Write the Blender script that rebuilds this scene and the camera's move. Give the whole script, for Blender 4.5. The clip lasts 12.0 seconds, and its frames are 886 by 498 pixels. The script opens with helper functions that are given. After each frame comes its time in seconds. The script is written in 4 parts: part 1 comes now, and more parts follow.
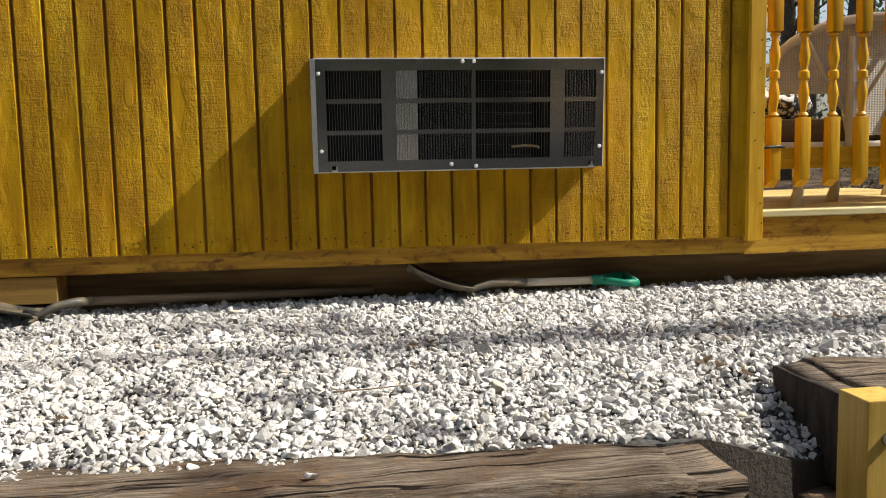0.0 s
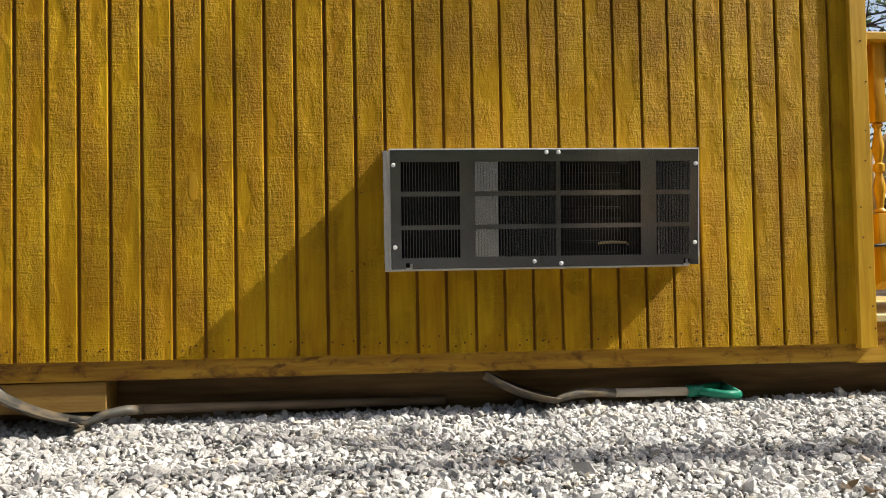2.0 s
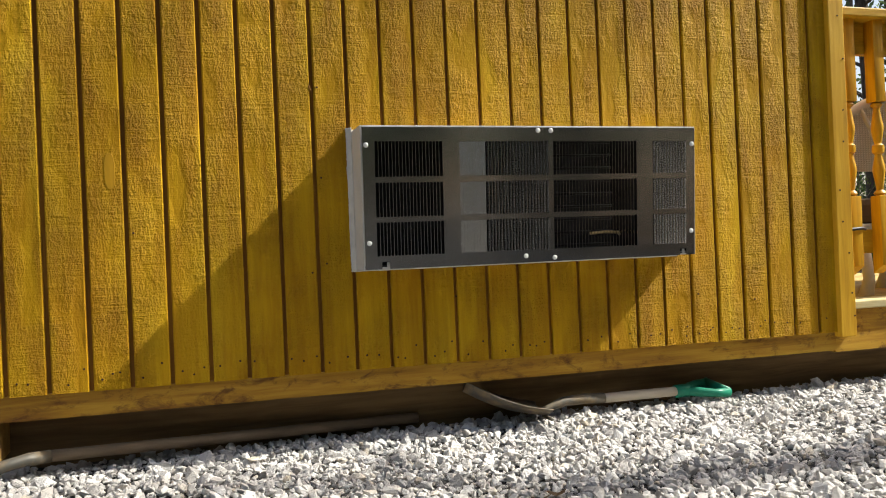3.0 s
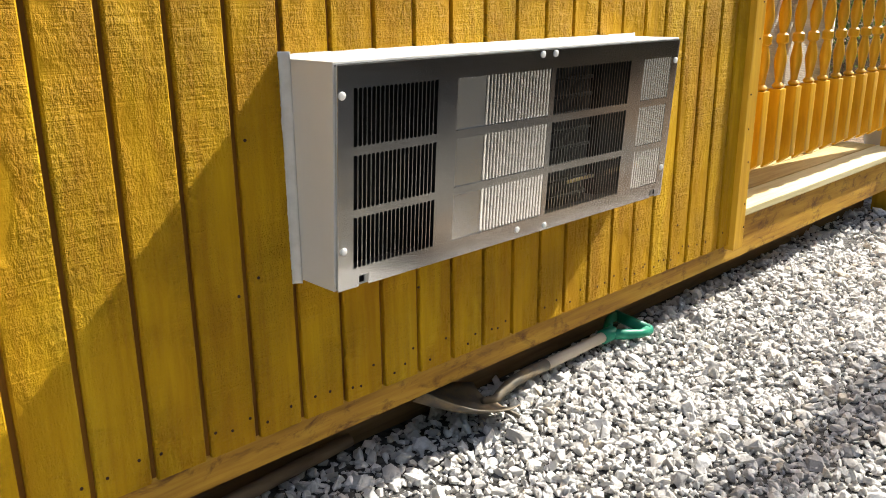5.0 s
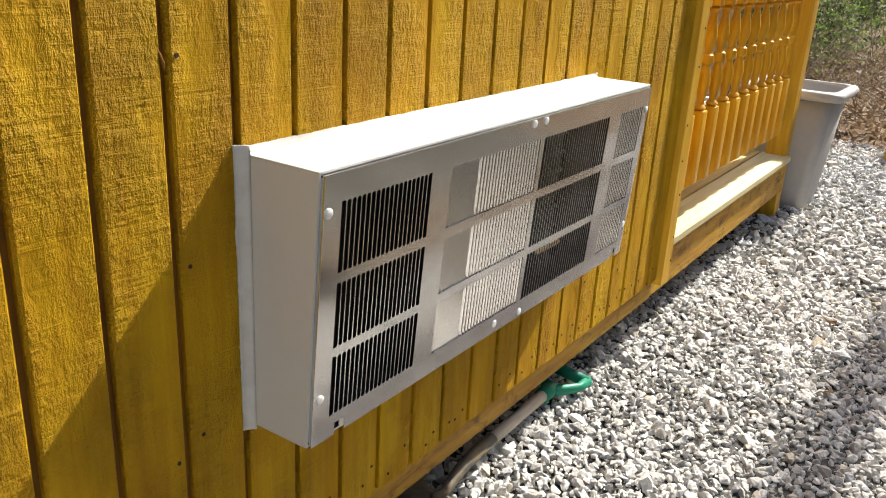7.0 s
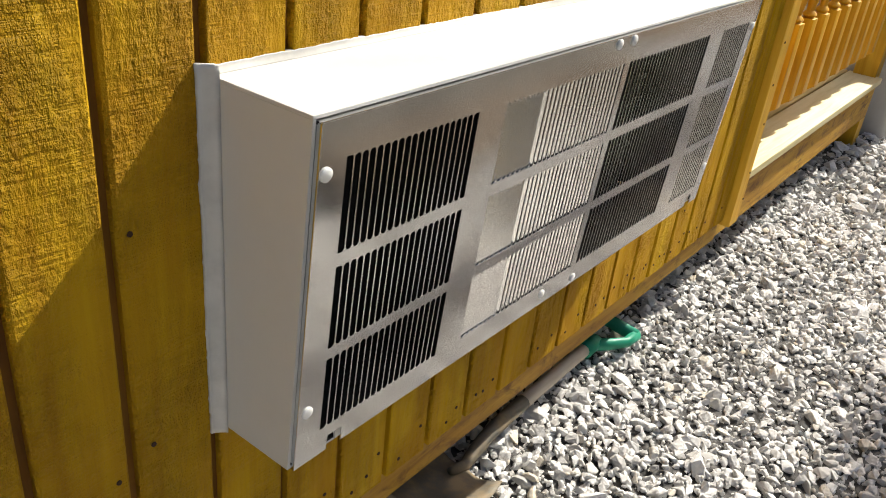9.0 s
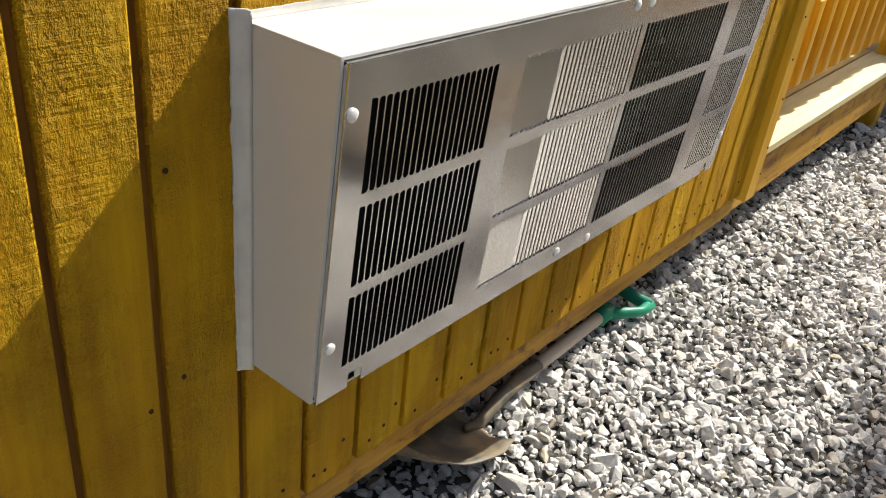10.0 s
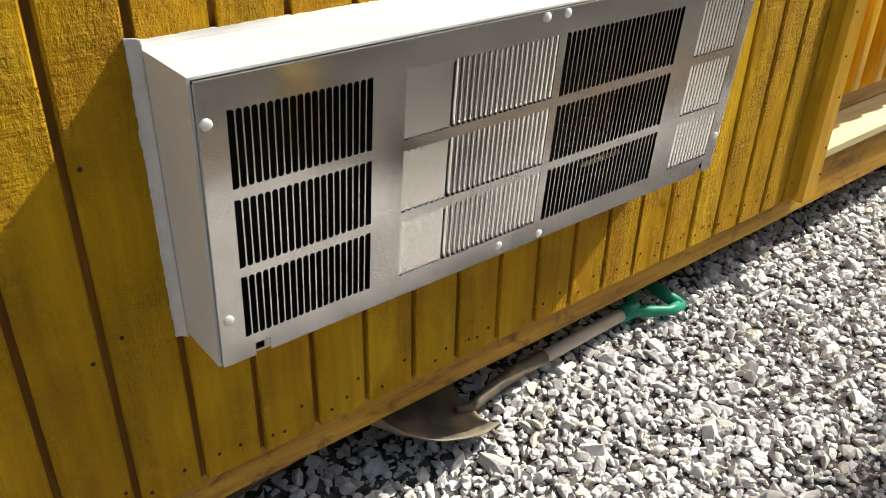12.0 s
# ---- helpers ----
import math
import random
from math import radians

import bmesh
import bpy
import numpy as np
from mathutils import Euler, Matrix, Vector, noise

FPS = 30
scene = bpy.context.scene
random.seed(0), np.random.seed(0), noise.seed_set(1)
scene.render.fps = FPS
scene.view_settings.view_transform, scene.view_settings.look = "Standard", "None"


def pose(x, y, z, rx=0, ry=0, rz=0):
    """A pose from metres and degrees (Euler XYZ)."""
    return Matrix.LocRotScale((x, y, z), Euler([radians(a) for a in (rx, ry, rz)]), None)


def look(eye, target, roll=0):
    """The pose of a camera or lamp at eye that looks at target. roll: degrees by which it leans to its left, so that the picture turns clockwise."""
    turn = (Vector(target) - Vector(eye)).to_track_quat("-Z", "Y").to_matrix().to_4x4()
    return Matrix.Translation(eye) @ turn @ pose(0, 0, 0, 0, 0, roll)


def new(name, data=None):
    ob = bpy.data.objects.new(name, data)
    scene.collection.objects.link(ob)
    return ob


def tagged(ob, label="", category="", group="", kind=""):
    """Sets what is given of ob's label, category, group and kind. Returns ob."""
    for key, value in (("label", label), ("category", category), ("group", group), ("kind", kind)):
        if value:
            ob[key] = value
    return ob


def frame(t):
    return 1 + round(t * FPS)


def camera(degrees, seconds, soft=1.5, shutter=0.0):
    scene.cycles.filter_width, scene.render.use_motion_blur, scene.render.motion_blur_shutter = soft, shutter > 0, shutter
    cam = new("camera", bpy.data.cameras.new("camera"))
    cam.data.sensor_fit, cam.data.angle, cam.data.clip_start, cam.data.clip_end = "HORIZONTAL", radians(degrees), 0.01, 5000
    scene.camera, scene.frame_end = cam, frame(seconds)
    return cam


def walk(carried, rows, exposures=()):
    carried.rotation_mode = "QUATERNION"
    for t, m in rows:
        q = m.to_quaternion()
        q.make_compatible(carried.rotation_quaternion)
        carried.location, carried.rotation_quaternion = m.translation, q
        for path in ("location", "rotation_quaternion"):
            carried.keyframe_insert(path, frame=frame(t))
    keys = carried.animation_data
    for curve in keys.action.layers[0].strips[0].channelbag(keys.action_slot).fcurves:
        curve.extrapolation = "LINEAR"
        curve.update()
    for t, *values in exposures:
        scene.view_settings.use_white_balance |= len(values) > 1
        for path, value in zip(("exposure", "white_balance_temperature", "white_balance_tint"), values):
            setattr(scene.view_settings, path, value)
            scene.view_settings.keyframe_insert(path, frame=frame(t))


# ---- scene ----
cam = camera(56.4, 12.0, 1.0)
PATH = [
    (0, (0.004, -3.106, 0.521), (0.295, -1.138, 0.311), -1.2),
    (0.5, (0.019, -3.091, 0.536), (0.303, -1.119, 0.36), -0.9),
    (1, (0.075, -3.056, 0.527), (0.243, -1.065, 0.44), -0.4),
    (1.5, (0.055, -2.982, 0.51), (0.174, -0.986, 0.459), -0.2),
    (2, (-0.108, -2.843, 0.468), (0.099, -0.855, 0.534), -1.1),
    (2.5, (-0.314, -2.654, 0.502), (0.115, -0.701, 0.554), -2.0),
    (2.7, (-0.366, -2.537, 0.505), (0.121, -0.598, 0.551), -2.3),
    (4.3, (-0.866, -1.628, 0.762), (0.275, -0.004, 0.512), 1.3),
    (4.5, (-0.861, -1.514, 0.728), (0.336, 0.068, 0.474), 1.5),
    (5, (-0.819, -1.224, 0.986), (0.517, 0.147, 0.407), -0.5),
    (5.5, (-0.841, -1.097, 1.114), (0.687, 0.043, 0.511), 1.7),
    (6, (-0.905, -0.973, 1.168), (0.676, 0.1, 0.576), 2.6),
    (6.5, (-0.848, -0.881, 1.149), (0.746, 0.152, 0.525), 3.0),
    (7, (-0.71, -0.791, 1.151), (0.853, 0.252, 0.465), 3.1),
    (7.2, (-0.672, -0.751, 1.139), (0.875, 0.289, 0.414), 3.7),
    (8.8, (-0.458, -0.587, 1.128), (0.99, 0.427, 0.192), 6.1),
    (9, (-0.448, -0.595, 1.12), (0.99, 0.429, 0.181), 6.4),
    (9.5, (-0.46, -0.611, 1.118), (0.939, 0.432, 0.141), 6.8),
    (10, (-0.487, -0.627, 1.101), (0.913, 0.415, 0.124), 6.8),
    (10.5, (-0.476, -0.673, 1.091), (0.913, 0.368, 0.099), 6.9),
    (11, (-0.404, -0.781, 1.109), (0.891, 0.392, 0.136), 5.0),
    (11.5, (-0.349, -0.866, 1.154), (0.839, 0.41, 0.175), 2.8),
    (12, (-0.318, -0.947, 1.177), (0.781, 0.385, 0.168), 1.4),
]
EXPOSURES = [(0, 0.58), (2.5, 0.66), (4.5, 1.38), (5.5, 1.1), (7.0, 1.04), (9.0, 0.88), (11.0, 0.84), (12.0, 0.84)]
walk(cam, [(t, look(eye, target, roll)) for t, eye, target, roll in PATH], EXPOSURES)

# ---- light ----
SUN = Vector((1.0, -0.172, 0.97)).normalized()
world = bpy.data.worlds.new("sky")
scene.world = world
world.use_nodes = True
wn = world.node_tree.nodes
sky = wn.new("ShaderNodeTexSky")
sky.sky_type = "NISHITA"
sky.sun_disc = False
sky.dust_density, sky.ozone_density = 4.0, 0.6
sky.sun_elevation = math.asin(SUN.z)
sky.sun_rotation = math.atan2(SUN.x, SUN.y)
wn["Background"].inputs["Strength"].default_value = 0.11
world.node_tree.links.new(sky.outputs["Color"], wn["Background"].inputs["Color"])
sun_data = bpy.data.lights.new("sun", "SUN")
sun_data.energy, sun_data.angle, sun_data.color = 5.0, radians(0.55), (0.985, 0.955, 0.865)
sun = new("sun", sun_data)
sun.matrix_world = look((30 * SUN.x, 30 * SUN.y, 30 * SUN.z), (0, 0, 0))


# ---- materials ----
class Mat:
    """A node material with a Principled shader and short ways to build it."""

    def __init__(self, name, rough=0.6, metal=0.0, color=(0.5, 0.5, 0.5)):
        self.m = bpy.data.materials.new(name)
        self.m.use_nodes = True
        self.t = self.m.node_tree
        self.b = self.t.nodes["Principled BSDF"]
        self.set(self.b, "Roughness", rough)
        self.set(self.b, "Metallic", metal)
        self.set(self.b, "Base Color", (*color, 1))
        self.set(self.b, "Specular IOR Level", 0.35)
        self.co = self.t.nodes.new("ShaderNodeTexCoord").outputs["Object"]

    def set(self, node, key, value):
        if hasattr(value, "is_output"):
            self.t.links.new(value, node.inputs[key])
        else:
            node.inputs[key].default_value = value

    def stretch(self, sx, sy, sz):
        n = self.t.nodes.new("ShaderNodeMapping")
        self.set(n, "Vector", self.co)
        n.inputs["Scale"].default_value = (sx, sy, sz)
        return n.outputs["Vector"]

    def noise(self, scale, vec=None, detail=4.0, rough=0.55, distortion=0.0):
        n = self.t.nodes.new("ShaderNodeTexNoise")
        self.set(n, "Vector", vec or self.co)
        self.set(n, "Scale", scale)
        self.set(n, "Detail", detail)
        self.set(n, "Roughness", rough)
        self.set(n, "Distortion", distortion)
        return n.outputs["Fac"]

    def voronoi(self, scale, vec=None, feature="F1"):
        n = self.t.nodes.new("ShaderNodeTexVoronoi")
        n.feature = feature
        self.set(n, "Vector", vec or self.co)
        self.set(n, "Scale", scale)
        return n.outputs["Distance"]

    def ramp(self, fac, *stops):
        n = self.t.nodes.new("ShaderNodeValToRGB")
        self.set(n, "Fac", fac)
        e = n.color_ramp.elements
        while len(e) < len(stops):
            e.new(0.5)
        for k, (p, c) in enumerate(stops):
            e[k].position = p
            e[k].color = (*c, 1) if len(c) == 3 else c
        return n.outputs["Color"]

    def mix(self, fac, a, b, mode="MIX"):
        n = self.t.nodes.new("ShaderNodeMix")
        n.data_type, n.blend_type = "RGBA", mode
        self.set(n, 0, fac)
        self.set(n, 6, a if hasattr(a, "is_output") else (*a, 1))
        self.set(n, 7, b if hasattr(b, "is_output") else (*b, 1))
        return n.outputs[2]

    def math(self, op, a, b=0.0):
        n = self.t.nodes.new("ShaderNodeMath")
        n.operation = op
        self.set(n, 0, a)
        self.set(n, 1, b)
        return n.outputs[0]

    def span(self, fac, a, b, c=0.0, d=1.0):
        n = self.t.nodes.new("ShaderNodeMapRange")
        for k, v in zip(("Value", "From Min", "From Max", "To Min", "To Max"), (fac, a, b, c, d)):
            self.set(n, k, v)
        return n.outputs["Result"]

    def random(self):
        return self.t.nodes.new("ShaderNodeObjectInfo").outputs["Random"]

    def island(self):
        return self.t.nodes.new("ShaderNodeNewGeometry").outputs["Random Per Island"]

    def color(self, c):
        self.set(self.b, "Base Color", c)
        return self

    def rough(self, r):
        self.set(self.b, "Roughness", r)
        return self

    def bump(self, height, strength=0.5, dist=0.002):
        n = self.t.nodes.new("ShaderNodeBump")
        self.set(n, "Height", height)
        self.set(n, "Strength", strength)
        self.set(n, "Distance", dist)
        if self.b.inputs["Normal"].is_linked:
            self.set(n, "Normal", self.b.inputs["Normal"].links[0].from_socket)
        self.set(self.b, "Normal", n.outputs["Normal"])
        return self


def black(v):
    return (v, v, v)


def siding_material():
    m = Mat("rough_sawn_stained_plywood", 0.7)
    m.set(m.b, "Specular IOR Level", 0.15)
    tone = m.noise(3.0, m.stretch(2.2, 1, 0.55), 3)
    base = m.ramp(tone, (0.3, (0.47, 0.248, 0.004)), (0.55, (0.61, 0.362, 0.007)), (0.75, (0.68, 0.44, 0.014)))
    grain = m.noise(70, m.stretch(1.0, 1, 0.06), 4, 0.6)
    base = m.mix(m.span(grain, 0.35, 0.7, 0.0, 0.45), base, (0.36, 0.155, 0.003))
    figure = m.noise(9, m.stretch(1.0, 1, 0.25), 2, 0.5, 1.6)
    base = m.mix(m.span(figure, 0.52, 0.62, 0.0, 0.3), base, (0.34, 0.14, 0.004))
    speck = m.noise(190, None, 2)
    base = m.mix(m.span(speck, 0.66, 0.74, 0.0, 0.35), base, (0.16, 0.075, 0.008))
    hue = m.mix(m.random(), (0.86, 0.84, 0.8), (1.0, 1.0, 1.0))
    m.color(m.mix(1.0, base, hue, "MULTIPLY"))
    saw = m.noise(60, m.stretch(0.16, 1, 2.4), 3, 0.7)
    fibre = m.noise(62, m.stretch(1.6, 1, 0.7), 4, 0.7)
    fuzz = m.noise(95, m.stretch(1.0, 1, 0.9), 3, 0.65)
    fibre = m.math("MULTIPLY", m.span(fibre, 0.36, 0.64), m.span(m.noise(22, m.stretch(0.5, 1, 1.5), 2), 0.35, 0.6, 0.35, 1.0))
    patch = m.span(m.noise(4.5, m.stretch(2.0, 1, 0.9), 2), 0.38, 0.60, 0.12, 1.0)
    relief = m.math("ADD", m.math("MULTIPLY", saw, 0.42), m.math("ADD", m.math("MULTIPLY", fibre, 0.42), m.math("MULTIPLY", fuzz, 0.30)))
    m.bump(m.math("MULTIPLY", relief, patch), 1.0, 0.017)
    return m.m


def wood_material(name, dark, mid, light, axis, rough=0.55, knots=0.0, relief=0.0012, fine=55):
    m = Mat(name, rough)
    s = [1.0, 1.0, 1.0]
    s["xyz".index(axis)] = 0.07
    grain = m.noise(fine, m.stretch(*s), 4, 0.6, 0.4)
    broad = m.noise(5, m.stretch(*[v ** 0.5 for v in s]), 3)
    base = m.ramp(m.math("ADD", m.math("MULTIPLY", grain, 0.55), m.math("MULTIPLY", broad, 0.45)), (0.36, dark), (0.5, mid), (0.64, light))
    if knots:
        stain = m.noise(13, m.stretch(*[0.75 if v < 1 else 1.5 for v in s]), 6, 0.75, 0.5)
        base = m.mix(m.span(stain, 0.52, 0.66, 0.0, knots), base, (0.11, 0.036, 0.008))
    m.color(m.mix(1.0, base, m.mix(m.random(), black(0.86), black(1.0)), "MULTIPLY"))
    m.bump(grain, 0.6, relief)
    return m.m


def tie_material():
    m = Mat("weathered_tie_wood", 0.95)
    m.set(m.b, "Specular IOR Level", 0.1)
    grain = m.noise(150, m.stretch(0.035, 1, 1), 5, 0.75, 0.3)
    split = m.noise(34, m.stretch(0.045, 1, 1), 3, 0.6, 0.5)
    chips = m.noise(45, m.stretch(0.6, 1, 1), 5, 0.75)
    broad = m.noise(4, m.stretch(0.5, 1, 1), 4, 0.65)
    base = m.ramp(grain, (0.34, (0.05, 0.036, 0.026)), (0.5, (0.15, 0.115, 0.085)), (0.66, (0.27, 0.225, 0.175)))
    base = m.mix(m.span(broad, 0.46, 0.62, 0, 0.8), base, (0.075, 0.045, 0.026))
    base = m.mix(m.span(chips, 0.58, 0.66, 0, 0.7), base, (0.26, 0.15, 0.07))
    base = m.mix(m.span(split, 0.60, 0.64, 0, 1.0), base, (0.012, 0.009, 0.007))
    m.color(base)
    m.bump(m.math("SUBTRACT", 1.0, m.span(split, 0.57, 0.64)), 1.0, 0.012)
    m.bump(chips, 0.8, 0.008)
    m.bump(grain, 0.9, 0.004)
    return m.m


def steel_material():
    m = Mat("brushed_stainless_steel", 0.2, 1.0)
    brush = m.noise(900, m.stretch(0.008, 1, 1.0), 3, 0.6)
    smear = m.noise(7, m.stretch(0.6, 1, 1.6), 3, 0.6)
    m.rough(m.span(m.math("ADD", m.math("MULTIPLY", brush, 0.5), m.math("MULTIPLY", smear, 0.5)), 0.3, 0.7, 0.11, 0.18))
    m.color(m.ramp(smear, (0.3, (0.66, 0.66, 0.655)), (0.7, (0.74, 0.74, 0.73))))
    m.bump(m.noise(5, m.stretch(0.5, 1, 2.4), 2), 0.12, 0.003)
    return m.m


def paint_material(name, color, rough=0.4, grime=0.1):
    m = Mat(name, rough)
    n = m.noise(14, None, 5, 0.65)
    m.color(m.mix(m.span(n, 0.45, 0.75, 0, grime), color, tuple(c * 0.6 for c in color)))
    m.rough(m.span(m.noise(60), 0.3, 0.7, rough * 0.85, min(1, rough * 1.2)))
    m.bump(m.noise(160, None, 3), 0.15, 0.0006)
    return m.m


def gravel_material():
    m = Mat("crushed_limestone", 0.85)
    tone = m.ramp(m.island(), (0.0, (0.38, 0.362, 0.34)), (0.3, (0.60, 0.575, 0.545)), (0.65, (0.75, 0.725, 0.69)), (0.92, (0.84, 0.82, 0.785)), (1.0, (0.62, 0.53, 0.40)))
    dust = m.noise(90, None, 4, 0.6)
    m.color(m.mix(m.span(dust, 0.4, 0.68, 0, 0.5), tone, (0.47, 0.45, 0.42)))
    m.bump(m.noise(160, None, 5, 0.75), 0.9, 0.005)
    return m.m


def ground_material():
    m = Mat("gravel_and_leaf_litter", 0.95)
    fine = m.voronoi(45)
    # ground darkened in colour to deepen the shade between the loose stones
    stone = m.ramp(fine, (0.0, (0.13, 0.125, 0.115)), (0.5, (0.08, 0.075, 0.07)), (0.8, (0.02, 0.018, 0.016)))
    litter = m.ramp(m.noise(26, None, 6, 0.75), (0.3, (0.035, 0.022, 0.012)), (0.5, (0.16, 0.10, 0.055)), (0.68, (0.33, 0.24, 0.15)))
    sep = m.t.nodes.new("ShaderNodeSeparateXYZ")
    m.set(sep, "Vector", m.co)
    edge = m.math("ADD", sep.outputs["X"], m.math("MULTIPLY", m.noise(1.8, None, 4), 0.8))
    low = m.math("ADD", sep.outputs["Y"], m.math("MULTIPLY", m.noise(1.8, None, 4), 0.5))
    woods = m.math("MAXIMUM", m.span(edge, 5.7, 5.9), m.span(low, 2.6, 3.0))
    drive = m.ramp(m.noise(34, None, 5, 0.7), (0.3, (0.062, 0.056, 0.047)), (0.7, (0.165, 0.150, 0.126)))
    stone = m.mix(m.span(low, -1.35, -1.6), stone, drive)
    # dark patch in the gap between the ties, its shade put into colour
    pit_shade = m.math("MULTIPLY", m.math("MULTIPLY", m.span(sep.outputs["X"], 0.78, 0.82), m.span(sep.outputs["X"], 1.30, 1.26)), m.math("MULTIPLY", m.span(m.math("SUBTRACT", sep.outputs["Y"], m.math("MULTIPLY", m.math("SUBTRACT", sep.outputs["X"], 0.80), 0.30)), -1.405, -1.418), m.span(sep.outputs["Y"], -1.75, -1.65)))
    stone = m.mix(pit_shade, stone, (0.035, 0.028, 0.022))
    m.color(m.mix(woods, stone, litter))
    m.bump(m.noise(40, None, 5, 0.7), 0.8, 0.02)
    return m.m


def leaf_material(name, dark, light):
    m = Mat(name, 0.55)
    m.color(m.ramp(m.island(), (0.0, dark), (1.0, light)))
    glow = m.t.nodes.new("ShaderNodeBsdfTranslucent")
    m.set(glow, "Color", m.ramp(m.island(), (0.0, tuple(c * 1.5 for c in dark)), (1.0, tuple(c * 1.5 for c in light))))
    both = m.t.nodes.new("ShaderNodeMixShader")
    m.set(both, 0, 0.5)
    m.t.links.new(m.b.outputs[0], both.inputs[1])
    m.t.links.new(glow.outputs[0], both.inputs[2])
    m.t.links.new(both.outputs[0], m.t.nodes["Material Output"].inputs["Surface"])
    return m.m


def bark_material(name, dark, light):
    m = Mat(name, 0.9)
    n = m.noise(30, m.stretch(1, 1, 0.2), 5, 0.7)
    m.color(m.ramp(n, (0.35, dark), (0.65, light)))
    m.bump(n, 0.9, 0.01)
    return m.m


def dirt_metal(name, steel, rust, rough):
    m = Mat(name, rough, 0.7)
    n = m.noise(16, None, 5, 0.65)
    f = m.span(n, 0.42, 0.6)
    m.color(m.mix(f, steel, rust))
    m.set(m.b, "Metallic", m.span(n, 0.42, 0.6, 0.75, 0.05))
    m.rough(m.span(n, 0.4, 0.62, rough, 0.9))
    m.bump(m.noise(120, None, 4), 0.5, 0.0012)
    return m.m


def wicker_material():
    m = Mat("woven_wicker", 0.7)
    a = m.t.nodes.new("ShaderNodeTexWave")
    m.set(a, "Vector", m.co)
    a.bands_direction = "Z"
    m.set(a, "Scale", 42.0)
    m.set(a, "Distortion", 1.2)
    b = m.t.nodes.new("ShaderNodeTexWave")
    m.set(b, "Vector", m.co)
    b.bands_direction = "X"
    m.set(b, "Scale", 24.0)
    w = m.math("MULTIPLY", a.outputs["Fac"], b.outputs["Fac"])
    m.color(m.mix(m.noise(8), m.ramp(w, (0.1, (0.50, 0.46, 0.39)), (0.6, (0.78, 0.74, 0.67))), (0.70, 0.655, 0.575)))
    m.bump(w, 0.8, 0.003)
    return m.m


def cloth_material():
    m = Mat("black_and_white_cloth", 0.9)
    n = m.noise(17, None, 3, 0.6, 1.2)
    m.color(m.ramp(n, (0.47, (0.03, 0.03, 0.035)), (0.52, (0.75, 0.74, 0.72))))
    m.bump(m.noise(14), 0.6, 0.02)
    return m.m


def coil_material():
    m = Mat("dark_coil_fins", 0.5, 0.6)
    n = m.t.nodes.new("ShaderNodeTexWave")
    m.set(n, "Vector", m.co)
    m.set(n, "Scale", 90.0)
    m.color(m.mix(n.outputs["Fac"], (0.006, 0.006, 0.006), (0.035, 0.033, 0.03)))
    m.bump(n.outputs["Fac"], 0.6, 0.002)
    return m.m


SIDING = siding_material()
# darker and redder than the siding, seen at the bottom of its grooves
GROOVE = wood_material("darker_stained_wood", (0.16, 0.062, 0.005), (0.23, 0.096, 0.007), (0.31, 0.135, 0.010), "z", 0.8)
TRIM = wood_material("stained_skirt_board", (0.28, 0.125, 0.010), (0.47, 0.245, 0.016), (0.60, 0.36, 0.035), "x", 0.6, 0.85)
POST = wood_material("stained_post_wood", (0.44, 0.225, 0.008), (0.60, 0.325, 0.012), (0.70, 0.415, 0.028), "z", 0.5)
TURNED = wood_material("stained_turned_wood", (0.46, 0.22, 0.006), (0.62, 0.33, 0.010), (0.72, 0.43, 0.022), "z", 0.42, 0, 0.0006)
RAILW = wood_material("stained_rail_wood", (0.44, 0.24, 0.010), (0.60, 0.34, 0.015), (0.70, 0.44, 0.04), "x", 0.5, 0.35)
DECK = wood_material("weathered_deck_wood", (0.34, 0.22, 0.06), (0.50, 0.36, 0.12), (0.60, 0.46, 0.18), "x", 0.65)
LIP = wood_material("pale_deck_edge_wood", (0.52, 0.43, 0.20), (0.64, 0.55, 0.30), (0.72, 0.63, 0.38), "x", 0.6)
FRESH = wood_material("fresh_yellow_post_wood", (0.42, 0.24, 0.03), (0.56, 0.36, 0.07), (0.66, 0.46, 0.12), "z", 0.55)
BEAM = wood_material("dark_beam_wood", (0.10, 0.06, 0.025), (0.17, 0.105, 0.045), (0.24, 0.155, 0.07), "x", 0.8)
BLOCK = wood_material("plain_skid_wood", (0.26, 0.14, 0.03), (0.36, 0.21, 0.05), (0.44, 0.28, 0.08), "x", 0.7, 0.3)
TIE = tie_material()
# near black: creosote tone with the shade of the tie end put in
END_SHADE = bark_material("shaded_tie_end", (0.010, 0.008, 0.006), (0.055, 0.042, 0.032))
STEEL = steel_material()
CREAM = paint_material("cream_enamel", (0.64, 0.63, 0.60), 0.5, 0.08)
CAULK = paint_material("white_caulk", (0.64, 0.62, 0.57), 0.6, 0.6)
CAPS = paint_material("white_plastic_cap", (0.82, 0.81, 0.77), 0.35, 0.08)
# near black, so colour carries the shade behind the grille slots
INNER_DARK = paint_material("near_black_interior", (0.004, 0.004, 0.0042), 0.75, 0.3)
CLIP = Mat("zinc_plated_clip", 0.35, 0.8, (0.6, 0.6, 0.58)).m
VANE = Mat("bright_rolled_steel", 0.26, 1.0, (0.90, 0.895, 0.88)).m
COPPER = Mat("copper_tube", 0.35, 1.0, (0.75, 0.55, 0.25)).m
COIL = coil_material()
GRAVEL = gravel_material()
GROUND = ground_material()
GREEN = paint_material("green_plastic", (0.012, 0.21, 0.125), 0.42, 0.35)
GREYP = paint_material("grey_plastic", (0.40, 0.39, 0.38), 0.5, 0.25)
